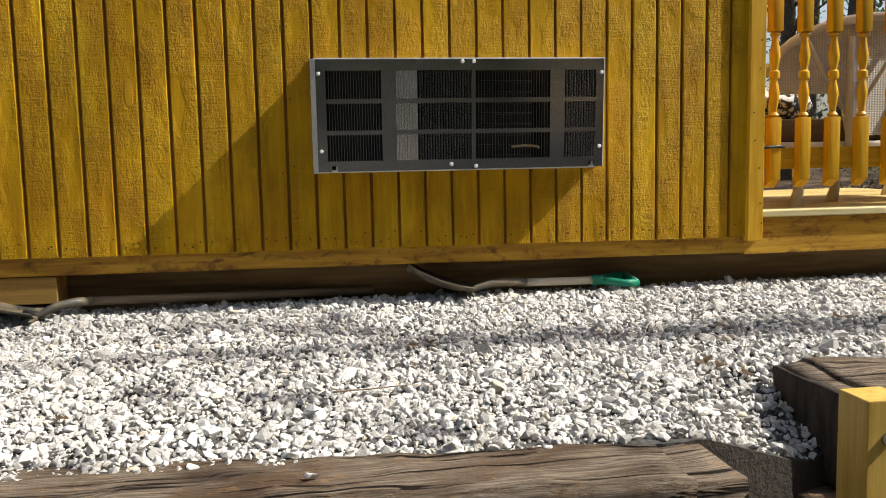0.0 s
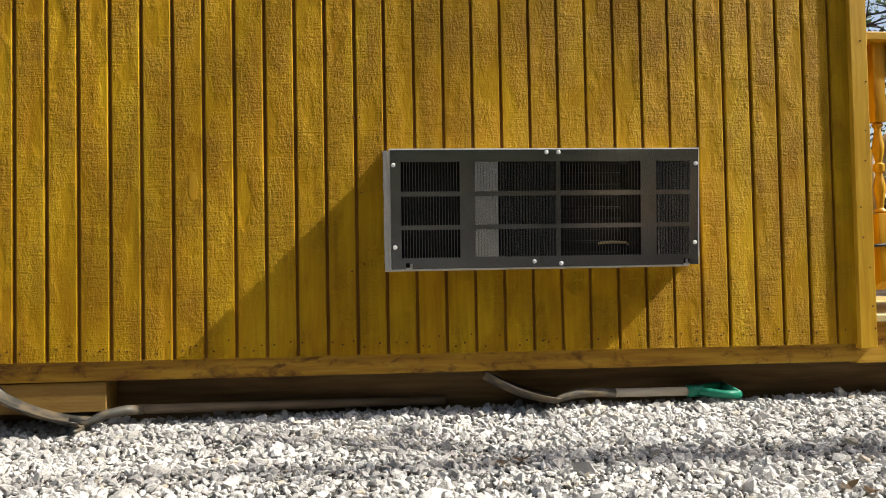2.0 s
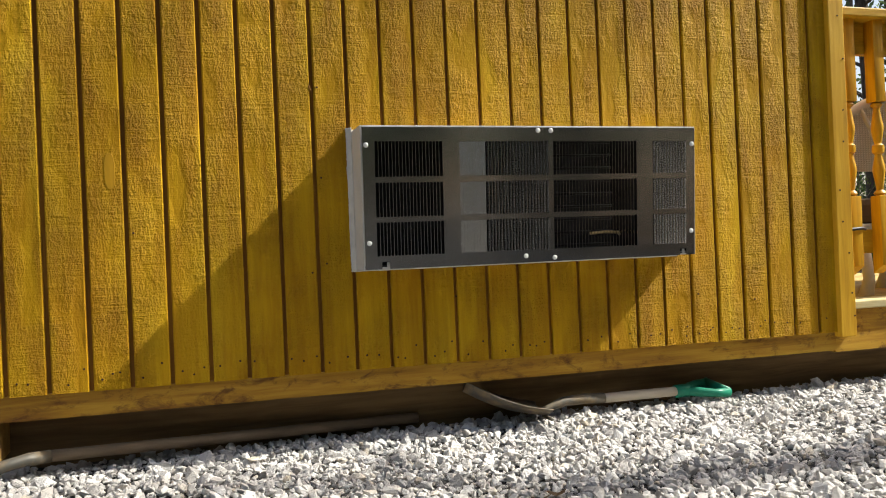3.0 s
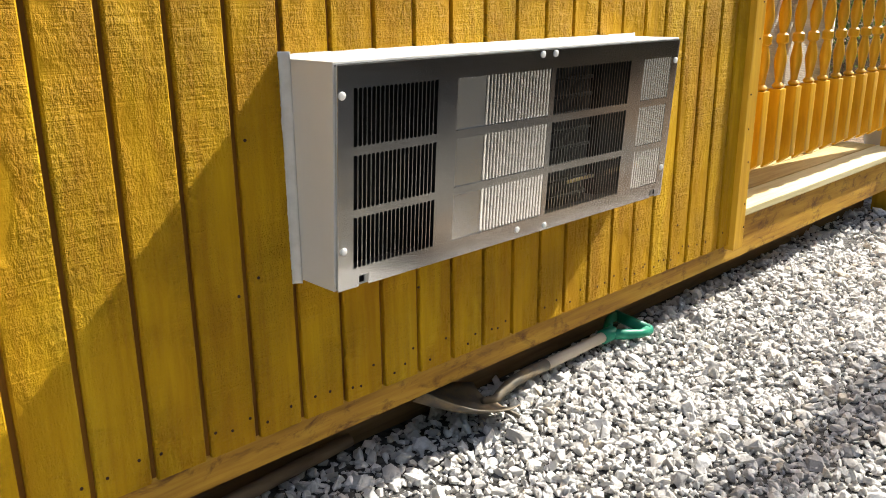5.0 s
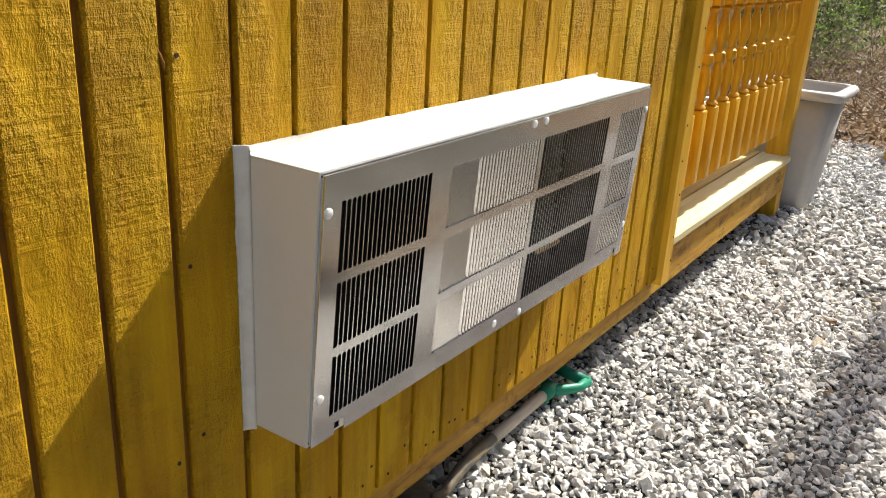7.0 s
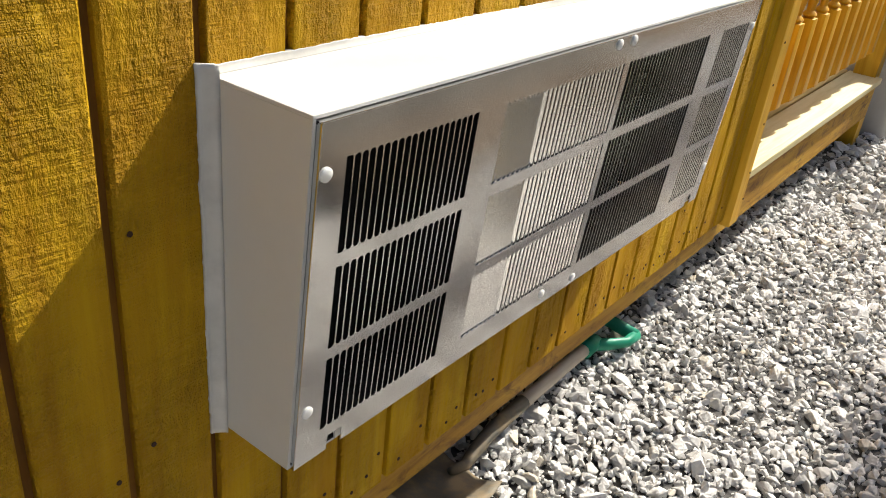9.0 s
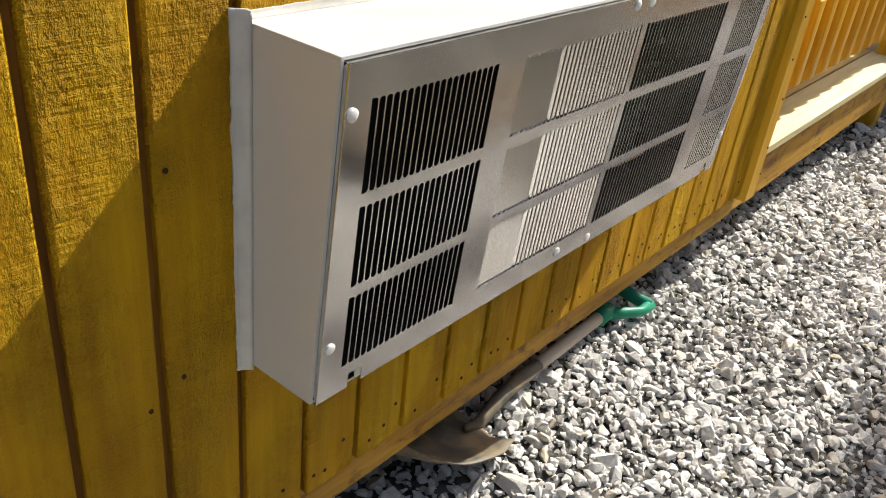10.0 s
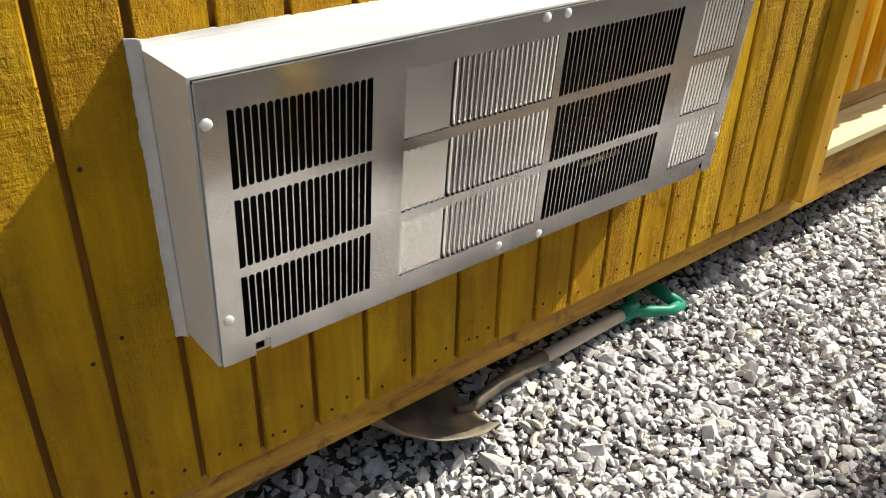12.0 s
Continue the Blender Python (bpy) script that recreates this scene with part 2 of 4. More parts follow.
BLADE = dirt_metal("dirty_shovel_steel", (0.12, 0.115, 0.10), (0.20, 0.15, 0.09), 0.55)
SHAFT = wood_material("worn_ash_handle", (0.34, 0.285, 0.21), (0.46, 0.395, 0.30), (0.54, 0.475, 0.38), "x", 0.65)
# darker copy of the shaft wood, with the under-wall shade in its colour
SHADED_WOOD = wood_material("shaded_handle_wood", (0.13, 0.09, 0.055), (0.20, 0.145, 0.09), (0.27, 0.20, 0.13), "x", 0.8)
WICKER = wicker_material()
FRAMEW = paint_material("taupe_painted_cane", (0.66, 0.61, 0.53), 0.55, 0.35)
CUSHION = paint_material("brown_cushion", (0.16, 0.105, 0.06), 0.85, 0.3)
CLOTH = cloth_material()
NAIL = paint_material("rusty_nail", (0.05, 0.022, 0.008), 0.7, 0.3)
ZINC = Mat("zinc_bolt", 0.3, 1.0, (0.62, 0.62, 0.6)).m
BLACKM = paint_material("black_strap", (0.012, 0.012, 0.012), 0.5, 0.2)
BARK = bark_material("grey_bark", (0.03, 0.024, 0.018), (0.14, 0.115, 0.09))
TWIG = bark_material("dead_twig_bark", (0.12, 0.08, 0.05), (0.36, 0.28, 0.20))
LEAF = leaf_material("spring_leaf", (0.05, 0.09, 0.018), (0.17, 0.23, 0.05))
PINE = leaf_material("dull_evergreen_leaf", (0.018, 0.034, 0.014), (0.07, 0.095, 0.04))
DRYLEAF = leaf_material("dry_leaf", (0.07, 0.042, 0.022), (0.24, 0.165, 0.10))


# ---- mesh helpers ----
def mesh_of(name, bm, material, smooth=False):
    me = bpy.data.meshes.new(name)
    bmesh.ops.recalc_face_normals(bm, faces=bm.faces[:])
    bm.to_mesh(me)
    bm.free()
    me.materials.append(material)
    if smooth:
        me.shade_smooth()
    return me


def thing(name, at, label, category, group="", kind=""):
    ob = new(name)
    ob.location = at
    ob.empty_display_size = 0.05
    return tagged(ob, label, category, group, kind)


def origin(ob):
    """Where a top-level thing stands; parts are built in world places."""
    return ob.location if ob.parent is None else Vector((0, 0, 0))


def part(name, bm, material, parent, label="", smooth=False):
    """Links a mesh in world places as one part under a thing or a part."""
    me = bm if isinstance(bm, bpy.types.Mesh) else mesh_of(name, bm, material, smooth)
    ob = new(name, me)
    if parent:
        ob.parent = parent
        ob.matrix_parent_inverse = Matrix.Translation(origin(parent)).inverted()
    return tagged(ob, label)


def solid(name, bm, material, label, category="", kind="", group="", smooth=False):
    return tagged(new(name, mesh_of(name, bm, material, smooth)), label, category, group, kind)


def cuboid(bm, x0, x1, y0, y1, z0, z1, bevel=0.0):
    vs = bmesh.ops.create_cube(bm, size=1.0)["verts"]
    for v in vs:
        v.co = Vector((x0 + (v.co.x + 0.5) * (x1 - x0), y0 + (v.co.y + 0.5) * (y1 - y0), z0 + (v.co.z + 0.5) * (z1 - z0)))
    if bevel:
        es = list({e for v in vs for e in v.link_edges})
        bmesh.ops.bevel(bm, geom=es, offset=bevel, segments=2, affect="EDGES", profile=0.6)
    return vs


def box(*a, bevel=0.0):
    bm = bmesh.new()
    cuboid(bm, *a, bevel=bevel)
    return bm


def tube(bm, pts, radii, sides=8, cap=True):
    """A round tube along points."""
    pts = [Vector(p) for p in pts]
    if not isinstance(radii, (list, tuple)):
        radii = [radii] * len(pts)
    rings, side = [], None
    for k, p in enumerate(pts):
        d = (pts[min(k + 1, len(pts) - 1)] - pts[max(k - 1, 0)]).normalized()
        if side is None:
            side = d.orthogonal().normalized()
        side = (side - d * side.dot(d)).normalized()
        up = d.cross(side)
        rings.append([bm.verts.new(p + radii[k] * (math.cos(a) * side + math.sin(a) * up)) for a in (2 * math.pi * i / sides for i in range(sides))])
    for a, b in zip(rings, rings[1:]):
        for i in range(sides):
            bm.faces.new((a[i], a[(i + 1) % sides], b[(i + 1) % sides], b[i]))
    if cap:
        bm.faces.new(rings[0][::-1])
        bm.faces.new(rings[-1])
    return rings


def lathe(bm, profile, sides=14, at=(0, 0)):
    """Turned about z: profile rows of radius and height."""
    rings = [[bm.verts.new((at[0] + r * math.cos(2 * math.pi * i / sides), at[1] + r * math.sin(2 * math.pi * i / sides), z)) for i in range(sides)] for r, z in profile]
    for a, b in zip(rings, rings[1:]):
        for i in range(sides):
            bm.faces.new((a[i], a[(i + 1) % sides], b[(i + 1) % sides], b[i]))
    bm.faces.new(rings[0][::-1])
    bm.faces.new(rings[-1])


def soup(name, verts, faces, material):
    me = bpy.data.meshes.new(name)
    me.vertices.add(len(verts))
    me.vertices.foreach_set("co", np.asarray(verts, np.float32).ravel())
    n = faces.shape[1]
    me.loops.add(faces.size)
    me.loops.foreach_set("vertex_index", faces.astype(np.int32).ravel())
    me.polygons.add(len(faces))
    me.polygons.foreach_set("loop_start", np.arange(0, faces.size, n, dtype=np.int32))
    me.update(calc_edges=True)
    me.validate()
    me.shade_flat()
    me.materials.append(material)
    return me


def branch(bm, start, way, length, radius, rng, sides=6, steps=6, wander=0.18, droop=0.0):
    pts, p, d = [Vector(start)], Vector(start), Vector(way).normalized()
    for _ in range(steps):
        d = (d + Vector((rng.uniform(-1, 1), rng.uniform(-1, 1), rng.uniform(-0.7, 0.7) - droop)) * wander).normalized()
        p = p + d * (length / steps)
        pts.append(p.copy())
    tube(bm, pts, [radius * (1 - 0.8 * i / steps) for i in range(steps + 1)], sides, False)
    return pts


def leaves(points, count, spread, size, seed):
    rng = np.random.default_rng(seed)
    pts = np.array([p[:] for p in points])
    c = pts[rng.integers(0, len(pts), count)] + rng.normal(0, spread, (count, 3))
    a = rng.normal(size=(count, 3))
    a /= np.linalg.norm(a, axis=1, keepdims=True)
    b = np.cross(a, rng.normal(size=(count, 3)))
    b /= np.linalg.norm(b, axis=1, keepdims=True)
    s = size * rng.uniform(0.6, 1.4, (count, 1))
    v = np.stack([c - a * s, c + b * s * 0.5, c + a * s, c - b * s * 0.5], 1).reshape(-1, 3)
    return v, np.arange(count * 4).reshape(-1, 4)


# ---- ground ----
LOW = -0.55


def brink(x):
    """Where the gravel breaks off behind the ties, with a gap between two of them."""
    return -1.42 + 0.30 * min(max(x - 0.80, 0.0), 0.5) - 0.30 * min(max(x - 3.3, 0.0), 0.5)


def ground_height(x, y):
    near = -0.015 + 0.068 * min(0.0, max(y, -1.5))
    if y < brink(x):
        t = min(1.0, (brink(x) - y) / 0.02)
        near += (LOW - near) * t
    dip = 1.0 - math.hypot((x - 1.17) / 0.34, (y + 1.34) / 0.36)
    near -= 0.13 * max(0.0, dip) if y >= brink(x) - 0.001 else 0.0
    rise = max(0.0, x - 5.6) * 0.03
    far = max(0.0, math.hypot(x, y) - 9) * 0.02
    return near + (rise if y > -1.4 else 0) + far


def build_ground():
    xs = sorted({round(v, 3) for v in (*np.arange(-6, 12.1, 0.3), *np.arange(0.79, 1.33, 0.03), *( -600, -200, -80, -40, -20, -12, 16, 22, 30, 45, 80, 200, 600))})
    ys = sorted({round(v, 3) for v in (*np.arange(-1.0, 8.1, 0.2), *(-600, -200, -80, -40, -20, -10, -6, -4, -3, -2, -1.6, -1.48, 11, 16, 24, 40, 80, 200, 600))})
    # between -1.1 and -1.45 the rows follow the brink
    rows = [(v, None) for v in ys if v < -1.45] + [(0, -0.02)] + [(0, k / 5) for k in range(5, -1, -1)] + [(v, None) for v in ys if v > -1.05]
    lay = lambda x, r: r[0] if r[1] is None else brink(x) - 0.021 if r[1] < 0 else -1.1 + r[1] * (brink(x) + 1.1)
    bm = bmesh.new()
    grid = [[bm.verts.new((x, lay(x, r), min(ground_height(x, lay(x, r)), 1.2) + 0.006 * noise.noise((x * 2, lay(x, r) * 2, 0)))) for r in rows] for x in xs]
    for a, b in zip(grid, grid[1:]):
        for i in range(len(rows) - 1):
            bm.faces.new((a[i], b[i], b[i + 1], a[i + 1]))
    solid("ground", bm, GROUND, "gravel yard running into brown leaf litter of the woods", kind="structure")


build_ground()


def rock_shapes(count):
    out = []
    for k in range(count):
        bm = bmesh.new()
        for _ in range(16):
            v = Vector((random.gauss(0, 1), random.gauss(0, 1), random.gauss(0, 1))).normalized() * random.uniform(0.86, 1.04)
            bm.verts.new((v.x * 1.15, v.y * random.uniform(0.7, 1.0), v.z * 0.54))
        res = bmesh.ops.convex_hull(bm, input=bm.verts[:])
        bmesh.ops.delete(bm, geom=[g for g in res["geom_interior"] if isinstance(g, bmesh.types.BMVert)], context="VERTS")
        bmesh.ops.triangulate(bm, faces=bm.faces[:])
        bmesh.ops.recalc_face_normals(bm, faces=bm.faces[:])
        bm.verts.index_update()
        out.append((np.array([v.co[:] for v in bm.verts]), np.array([[v.index for v in f.verts] for f in bm.faces])))
        bm.free()
    return out


def scatter_rocks(name, zones, label, shapes):
    rng = np.random.default_rng(7)
    V, F, base = [], [], 0
    for x0, x1, y0, y1, pitch, size in zones:
        gx, gy = np.meshgrid(np.arange(x0, x1, pitch), np.arange(y0, y1, pitch))
        n = gx.size
        px = gx.ravel() + rng.uniform(-0.6, 0.6, n) * pitch
        py = gy.ravel() + rng.uniform(-0.6, 0.6, n) * pitch
        pz = np.array([ground_height(a, max(b, brink(a) + 0.001)) for a, b in zip(px, py)]) + rng.uniform(-0.006, 0.010, n)
        keep = ~((px > 0.80) & (px < 1.30) & (py < -1.41 + 0.30 * (px - 0.80)))
        px, py, pz = px[keep], py[keep], pz[keep]
        n = len(px)
        sz = size * np.exp(rng.normal(-0.15, 0.38, n)) * 0.5
        q = rng.normal(size=(n, 4))
        q[:, 1:3] *= 0.42
        q /= np.linalg.norm(q, axis=1, keepdims=True)
        w, x, y, z = q.T
        R = np.stack([1 - 2 * (y * y + z * z), 2 * (x * y - z * w), 2 * (x * z + y * w), 2 * (x * y + z * w), 1 - 2 * (x * x + z * z), 2 * (y * z - x * w), 2 * (x * z - y * w), 2 * (y * z + x * w), 1 - 2 * (x * x + y * y)], 1).reshape(-1, 3, 3)
        kind = rng.integers(0, len(shapes), n)
        for k, (sv, sf) in enumerate(shapes):
            pick = np.where(kind == k)[0]
            v = np.einsum("nij,vj->nvi", R[pick], sv) * sz[pick, None, None] + np.stack([px, py, pz], 1)[pick, None, :]
            V.append(v.reshape(-1, 3))
            F.append((sf[None] + (base + np.arange(len(pick)) * len(sv))[:, None, None]).reshape(-1, 3))
            base += len(pick) * len(sv)
    ob = new(name, soup(name, np.concatenate(V), np.concatenate(F), GRAVEL))
    return tagged(ob, label, "gravel", kind="stuff")


ROCKS = rock_shapes(14)
scatter_rocks("gravel", [
    (-2.4, 2.6, -1.39, 0.14, 0.0160, 0.0262),
    (-1.8, 2.6, -1.39, 0.05, 0.021, 0.013),
    (2.6, 5.75, -1.38, 0.75, 0.025, 0.034),
], "loose angular white and grey crushed limestone gravel", ROCKS)


# ---- cabin wall ----
PITCH, GROOVE0 = 0.1019, -0.0055
BX0, BX1, BZ0, BZ1 = 0.0, 1.061, 0.494, 0.891
WALL_L, WALL_R, WALL_T = -4.0, 1.70, 2.6


def skirt_z(x):
    """Lower edge of the siding, which falls slightly along the wall."""
    return 0.203 - 0.005 * x


def slanted(bm, x0, x1, y0, y1, z0, z1, bevel=0.0):
    vs = cuboid(bm, x0, x1, y0, y1, 0.0, z1, 0.0)
    for v in vs:
        if v.co.z < 0.001:
            v.co.z = z0 + skirt_z(v.co.x) - 0.203
    if bevel:
        es = [e for e in {e for v in vs for e in v.link_edges} if abs(e.verts[0].co.x - e.verts[1].co.x) < 1e-4 and max(e.verts[0].co.y, e.verts[1].co.y) < (y0 + y1) / 2]
        bmesh.ops.bevel(bm, geom=es, offset=bevel, segments=1, affect="EDGES")


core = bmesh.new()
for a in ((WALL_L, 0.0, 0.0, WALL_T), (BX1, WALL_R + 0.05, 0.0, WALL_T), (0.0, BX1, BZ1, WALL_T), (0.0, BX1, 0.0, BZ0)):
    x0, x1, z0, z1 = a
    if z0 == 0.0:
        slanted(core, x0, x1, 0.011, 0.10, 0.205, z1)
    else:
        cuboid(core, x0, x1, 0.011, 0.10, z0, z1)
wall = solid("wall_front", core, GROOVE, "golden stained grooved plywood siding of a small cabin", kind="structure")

k = -39
while GROOVE0 + PITCH * k < WALL_R - 0.01:
    a, b = GROOVE0 + PITCH * k + 0.0055, min(GROOVE0 + PITCH * (k + 1) - 0.0055, WALL_R)
    bm = bmesh.new()
    if b <= BX0 or a >= BX1:
        slanted(bm, a, b, 0.0, 0.012, 0.203, WALL_T, 0.0036)
    elif b <= BX1:
        slanted(bm, a, b, 0.0, 0.012, 0.203, BZ0 - 0.002, 0.002)
        cuboid(bm, a, b, 0.0, 0.012, BZ1 + 0.002, WALL_T, 0.0015)
    else:
        slanted(bm, a, BX1 + 0.002, 0.0, 0.012, 0.203, BZ0 - 0.002)
        cuboid(bm, a, BX1 + 0.002, 0.0, 0.012, BZ1 + 0.002, WALL_T)
        slanted(bm, BX1 + 0.002, b, 0.0, 0.012, 0.203, WALL_T)
        bmesh.ops.remove_doubles(bm, verts=bm.verts[:], dist=0.0002)
    part("siding_board", bm, SIDING, wall)
    k += 1

# nails driven through the siding
head = bmesh.new()
bmesh.ops.create_cone(head, cap_ends=True, segments=8, radius1=0.0032, radius2=0.0028, depth=0.002, matrix=Matrix.Rotation(math.pi / 2, 4, "X"))
head_mesh = mesh_of("nail", head, NAIL)


def nail_at(x, y, z):
    ob = part("nail", head_mesh, NAIL, wall)
    ob.matrix_parent_inverse = Matrix()
    ob.location = (x, y, z)


for k in range(-13, 17):
    c = GROOVE0 + PITCH * (k + 0.5)
    for dx, z in ((-0.03, 0.235), (0.027, 0.247), (random.uniform(-0.02, 0.02), 0.232)):
        if random.random() < 0.75:
            nail_at(c + dx + random.uniform(-0.008, 0.008), -0.0003, z + skirt_z(c) - 0.203 + random.uniform(-0.008, 0.02))
for x, z in ((-0.090, 0.761), (-0.126, 0.491), (-0.084, 0.515), (-0.092, 1.02), (-0.60, 0.62), (0.30, 0.40), (1.36, 0.33), (1.14, 0.36)):
    nail_at(x, -0.0003, z)

# an oval repair plug and a lifted splinter in the rough face
bm = bmesh.new()
rim_pts = [(0.013 * math.copysign(abs(math.cos(a)) ** 0.7, math.cos(a)), 0.047 * math.copysign(abs(math.sin(a)) ** 0.7, math.sin(a))) for a in (2 * math.pi * q / 20 for q in range(20))]
front = [bm.verts.new((-0.653 + x, -0.0008, 0.787 + z)) for x, z in rim_pts]
rear = [bm.verts.new((-0.653 + x * 1.1, 0.001, 0.787 + z * 1.03)) for x, z in rim_pts]
bm.faces.new(front)
for q in range(20):
    bm.faces.new((front[q], rear[q], rear[(q + 1) % 20], front[(q + 1) % 20]))
part("repair_plug", bm, POST, wall, "smooth pale oval repair plug")
bm = bmesh.new()
tube(bm, [(-0.1175, 0.002, 1.030), (-0.114, 0.0012, 1.022), (-0.110, 0.0012, 1.012), (-0.108, 0.003, 1.004)], [0.0008, 0.0022, 0.0024, 0.0008], 6)
part("splinter", bm, GROOVE, wall, "dark lifted wood splinter", True)

# skirt board below the siding, the skid and the dark beam behind
bm = bmesh.new()
slanted(bm, WALL_L, WALL_R, 0.012, 0.055, 0.138, 0.205)
for v in bm.verts:
    if v.co.z > 0.19:
        v.co.z = skirt_z(v.co.x) + 0.001
solid("skirt_trim", bm, TRIM, "stained skirt board with brown knots under the siding", kind="structure")
solid("sill_beam", box(-4.0, 3.42, 0.16, 0.30, -0.02, 0.15), BEAM, "dark timber beam carrying the cabin floor", kind="structure")
solid("skid_block", box(-2.6, -0.945, 0.02, 0.15, 0.04, 0.139, bevel=0.003), BLOCK, "short pale timber block under the skirt board", "timber block")
solid("floor_underside", box(-4.0, 3.42, 0.06, 3.0, 0.155, 0.185), BEAM, "underside of the cabin floor", kind="structure")
solid("wall_back", box(-4.0, 1.75, 2.9, 3.0, 0.19, 2.6), SIDING, "plain rear cabin wall", kind="structure")
solid("wall_left", box(-4.1, -4.0, 0.0, 3.0, 0.15, 2.6), SIDING, "plain side cabin wall", kind="structure")
solid("wall_porch", box(1.64, 1.72, 0.10, 3.0, 0.19, 2.6), SIDING, "plain cabin wall beside the porch", kind="structure")
solid("cabin_roof", box(-4.3, 1.76, 0.0, 3.2, 2.6, 2.7), BEAM, "plain flat cabin roof", kind="structure")
bm = bmesh.new()
cuboid(bm, 1.697, 1.762, -0.020, 0.10, 0.178, 2.6, 0.003)
corner = solid("corner_post", bm, POST, "yellow stained corner board at the porch opening", kind="structure")
for z in (0.25, 0.33, 0.47, 0.58, 0.69, 0.86, 0.97, 1.15, 1.3):
    ob = part("nail", head_mesh, NAIL, corner)
    ob.location = (1.735 + random.uniform(-0.02, 0.02), -0.021, z)


# ---- wall air conditioner ----
FY = -0.128
ac = thing("wall_air_conditioner", (0.53, -0.06, 0.497), "wall air conditioner with cream sleeve and stainless steel louvred grille", "air conditioner")
bm = bmesh.new()
T = 0.004
cuboid(bm, BX0, BX1, FY + 0.0070, 0.30, BZ1 - T, BZ1, 0.001)
cuboid(bm, BX0, BX1, FY + 0.0070, 0.30, BZ0, BZ0 + T, 0.001)
cuboid(bm, BX0, BX0 + T, FY + 0.0070, 0.30, BZ0 + T, BZ1 - T)
cuboid(bm, BX1 - T, BX1, FY + 0.0070, 0.30, BZ0 + T, BZ1 - T)
part("sleeve", bm, CREAM, ac, "cream painted steel sleeve")
# panels added to keep the inside of the sleeve dark
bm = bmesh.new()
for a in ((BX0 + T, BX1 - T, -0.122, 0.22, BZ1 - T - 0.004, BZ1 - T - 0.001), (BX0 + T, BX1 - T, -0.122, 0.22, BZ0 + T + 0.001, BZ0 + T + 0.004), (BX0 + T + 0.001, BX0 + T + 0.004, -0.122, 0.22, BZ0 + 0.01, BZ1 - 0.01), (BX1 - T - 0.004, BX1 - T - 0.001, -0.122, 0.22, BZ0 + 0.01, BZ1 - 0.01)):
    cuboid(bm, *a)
part("lining", bm, INNER_DARK, ac, "added dark lining for the shade inside")
part("baffle", box(BX0 + T, BX1 - T, 0.22, 0.24, BZ0 + T, BZ1 - T), INNER_DARK, ac, "black inner baffle")
part("liner", box(BX0 + 0.02, 0.275, -0.02, 0.20, BZ0 + 0.006, BZ1 - 0.006), INNER_DARK, ac, "added black block for the shade inside")
part("divider", box(0.256, 0.284, -0.125, 0.20, BZ0 + 0.006, BZ1 - 0.006), INNER_DARK, ac, "added black panel for the shade inside")
part("fan_shroud", box(0.376, 0.575, 0.02, 0.20, BZ0 + 0.006, BZ1 - 0.006, bevel=0.003), INNER_DARK, ac, "dark fan shroud")
coil = part("coil", box(0.585, 0.80, -0.06, 0.06, BZ0 + 0.02, BZ1 - 0.02), COIL, ac, "dark finned coil")
for i in range(9):
    z = BZ0 + 0.045 + i * 0.039
    bm = bmesh.new()
    tube(bm, [(0.586, -0.063, z), (0.80, -0.063, z)], 0.004, 8)
    part("tube", bm, COIL, coil, smooth=True)
bm = bmesh.new()
tube(bm, [(0.72, -0.070, 0.572), (0.77, -0.075, 0.575), (0.82, -0.07, 0.572), (0.83, -0.05, 0.567)], 0.0045, 8)
part("copper_pipe", bm, COPPER, ac, "shiny bent copper pipe", smooth=True)
part("end_panel", box(0.905, 1.05, -0.02, 0.16, BZ0 + 0.006, BZ1 - 0.006, bevel=0.003), INNER_DARK, ac, "dark end panel")

COLS = ((0.039, 0.234, 20), (0.285, 0.560, 28), (0.576, 0.853, 27), (0.909, 1.027, 12))
ROWZ = ((0.748, 0.847), (0.637, 0.733), (0.529, 0.623))
NOTCH = ((0.052, 0.074), (1.004, 1.026))
xs = sorted({BX0 + 0.0050, BX1 - 0.0050, *(v for c in COLS for v in c[:2]), *(v for n in NOTCH for v in n)})
zs = sorted({BZ0 - 0.001, BZ0 + 0.019, BZ1 - 0.0050, *(v for r in ROWZ for v in r)})
bm = bmesh.new()
vt = {(x, z): bm.verts.new((x, FY + 0.002, z)) for x in xs for z in zs}
for x0, x1 in zip(xs, xs[1:]):
    for z0, z1 in zip(zs, zs[1:]):
        cx, cz = (x0 + x1) / 2, (z0 + z1) / 2
        hole = any(c[0] < cx < c[1] for c in COLS) and any(r[0] < cz < r[1] for r in ROWZ)
        if not hole and not (cz < BZ0 + 0.019 and any(n[0] < cx < n[1] for n in NOTCH)):
            bm.faces.new((vt[x0, z0], vt[x1, z0], vt[x1, z1], vt[x0, z1]))
bmesh.ops.delete(bm, geom=[v for v in bm.verts if not v.link_faces], context="VERTS")
back = bmesh.ops.extrude_face_region(bm, geom=bm.faces[:])["geom"]
bmesh.ops.translate(bm, verts=[g for g in back if isinstance(g, bmesh.types.BMVert)], vec=(0, 0.0014, 0))
grille = part("grille", bm, STEEL, ac, "brushed stainless steel grille")
for a in ((BX0 + 0.0049, BX1 - 0.0049, BZ1 - 0.0062, BZ1 - 0.0049), (BX0 + 0.0045, BX0 + 0.0058, BZ0 - 0.001, BZ1 - 0.0064), (BX1 - 0.0058, BX1 - 0.0045, BZ0 - 0.001, BZ1 - 0.0064)):
    part("folded_rim", box(a[0], a[1], FY + 0.0012, FY + 0.0160, a[2], a[3], bevel=0.0004), STEEL, grille, "folded steel edge of the grille")


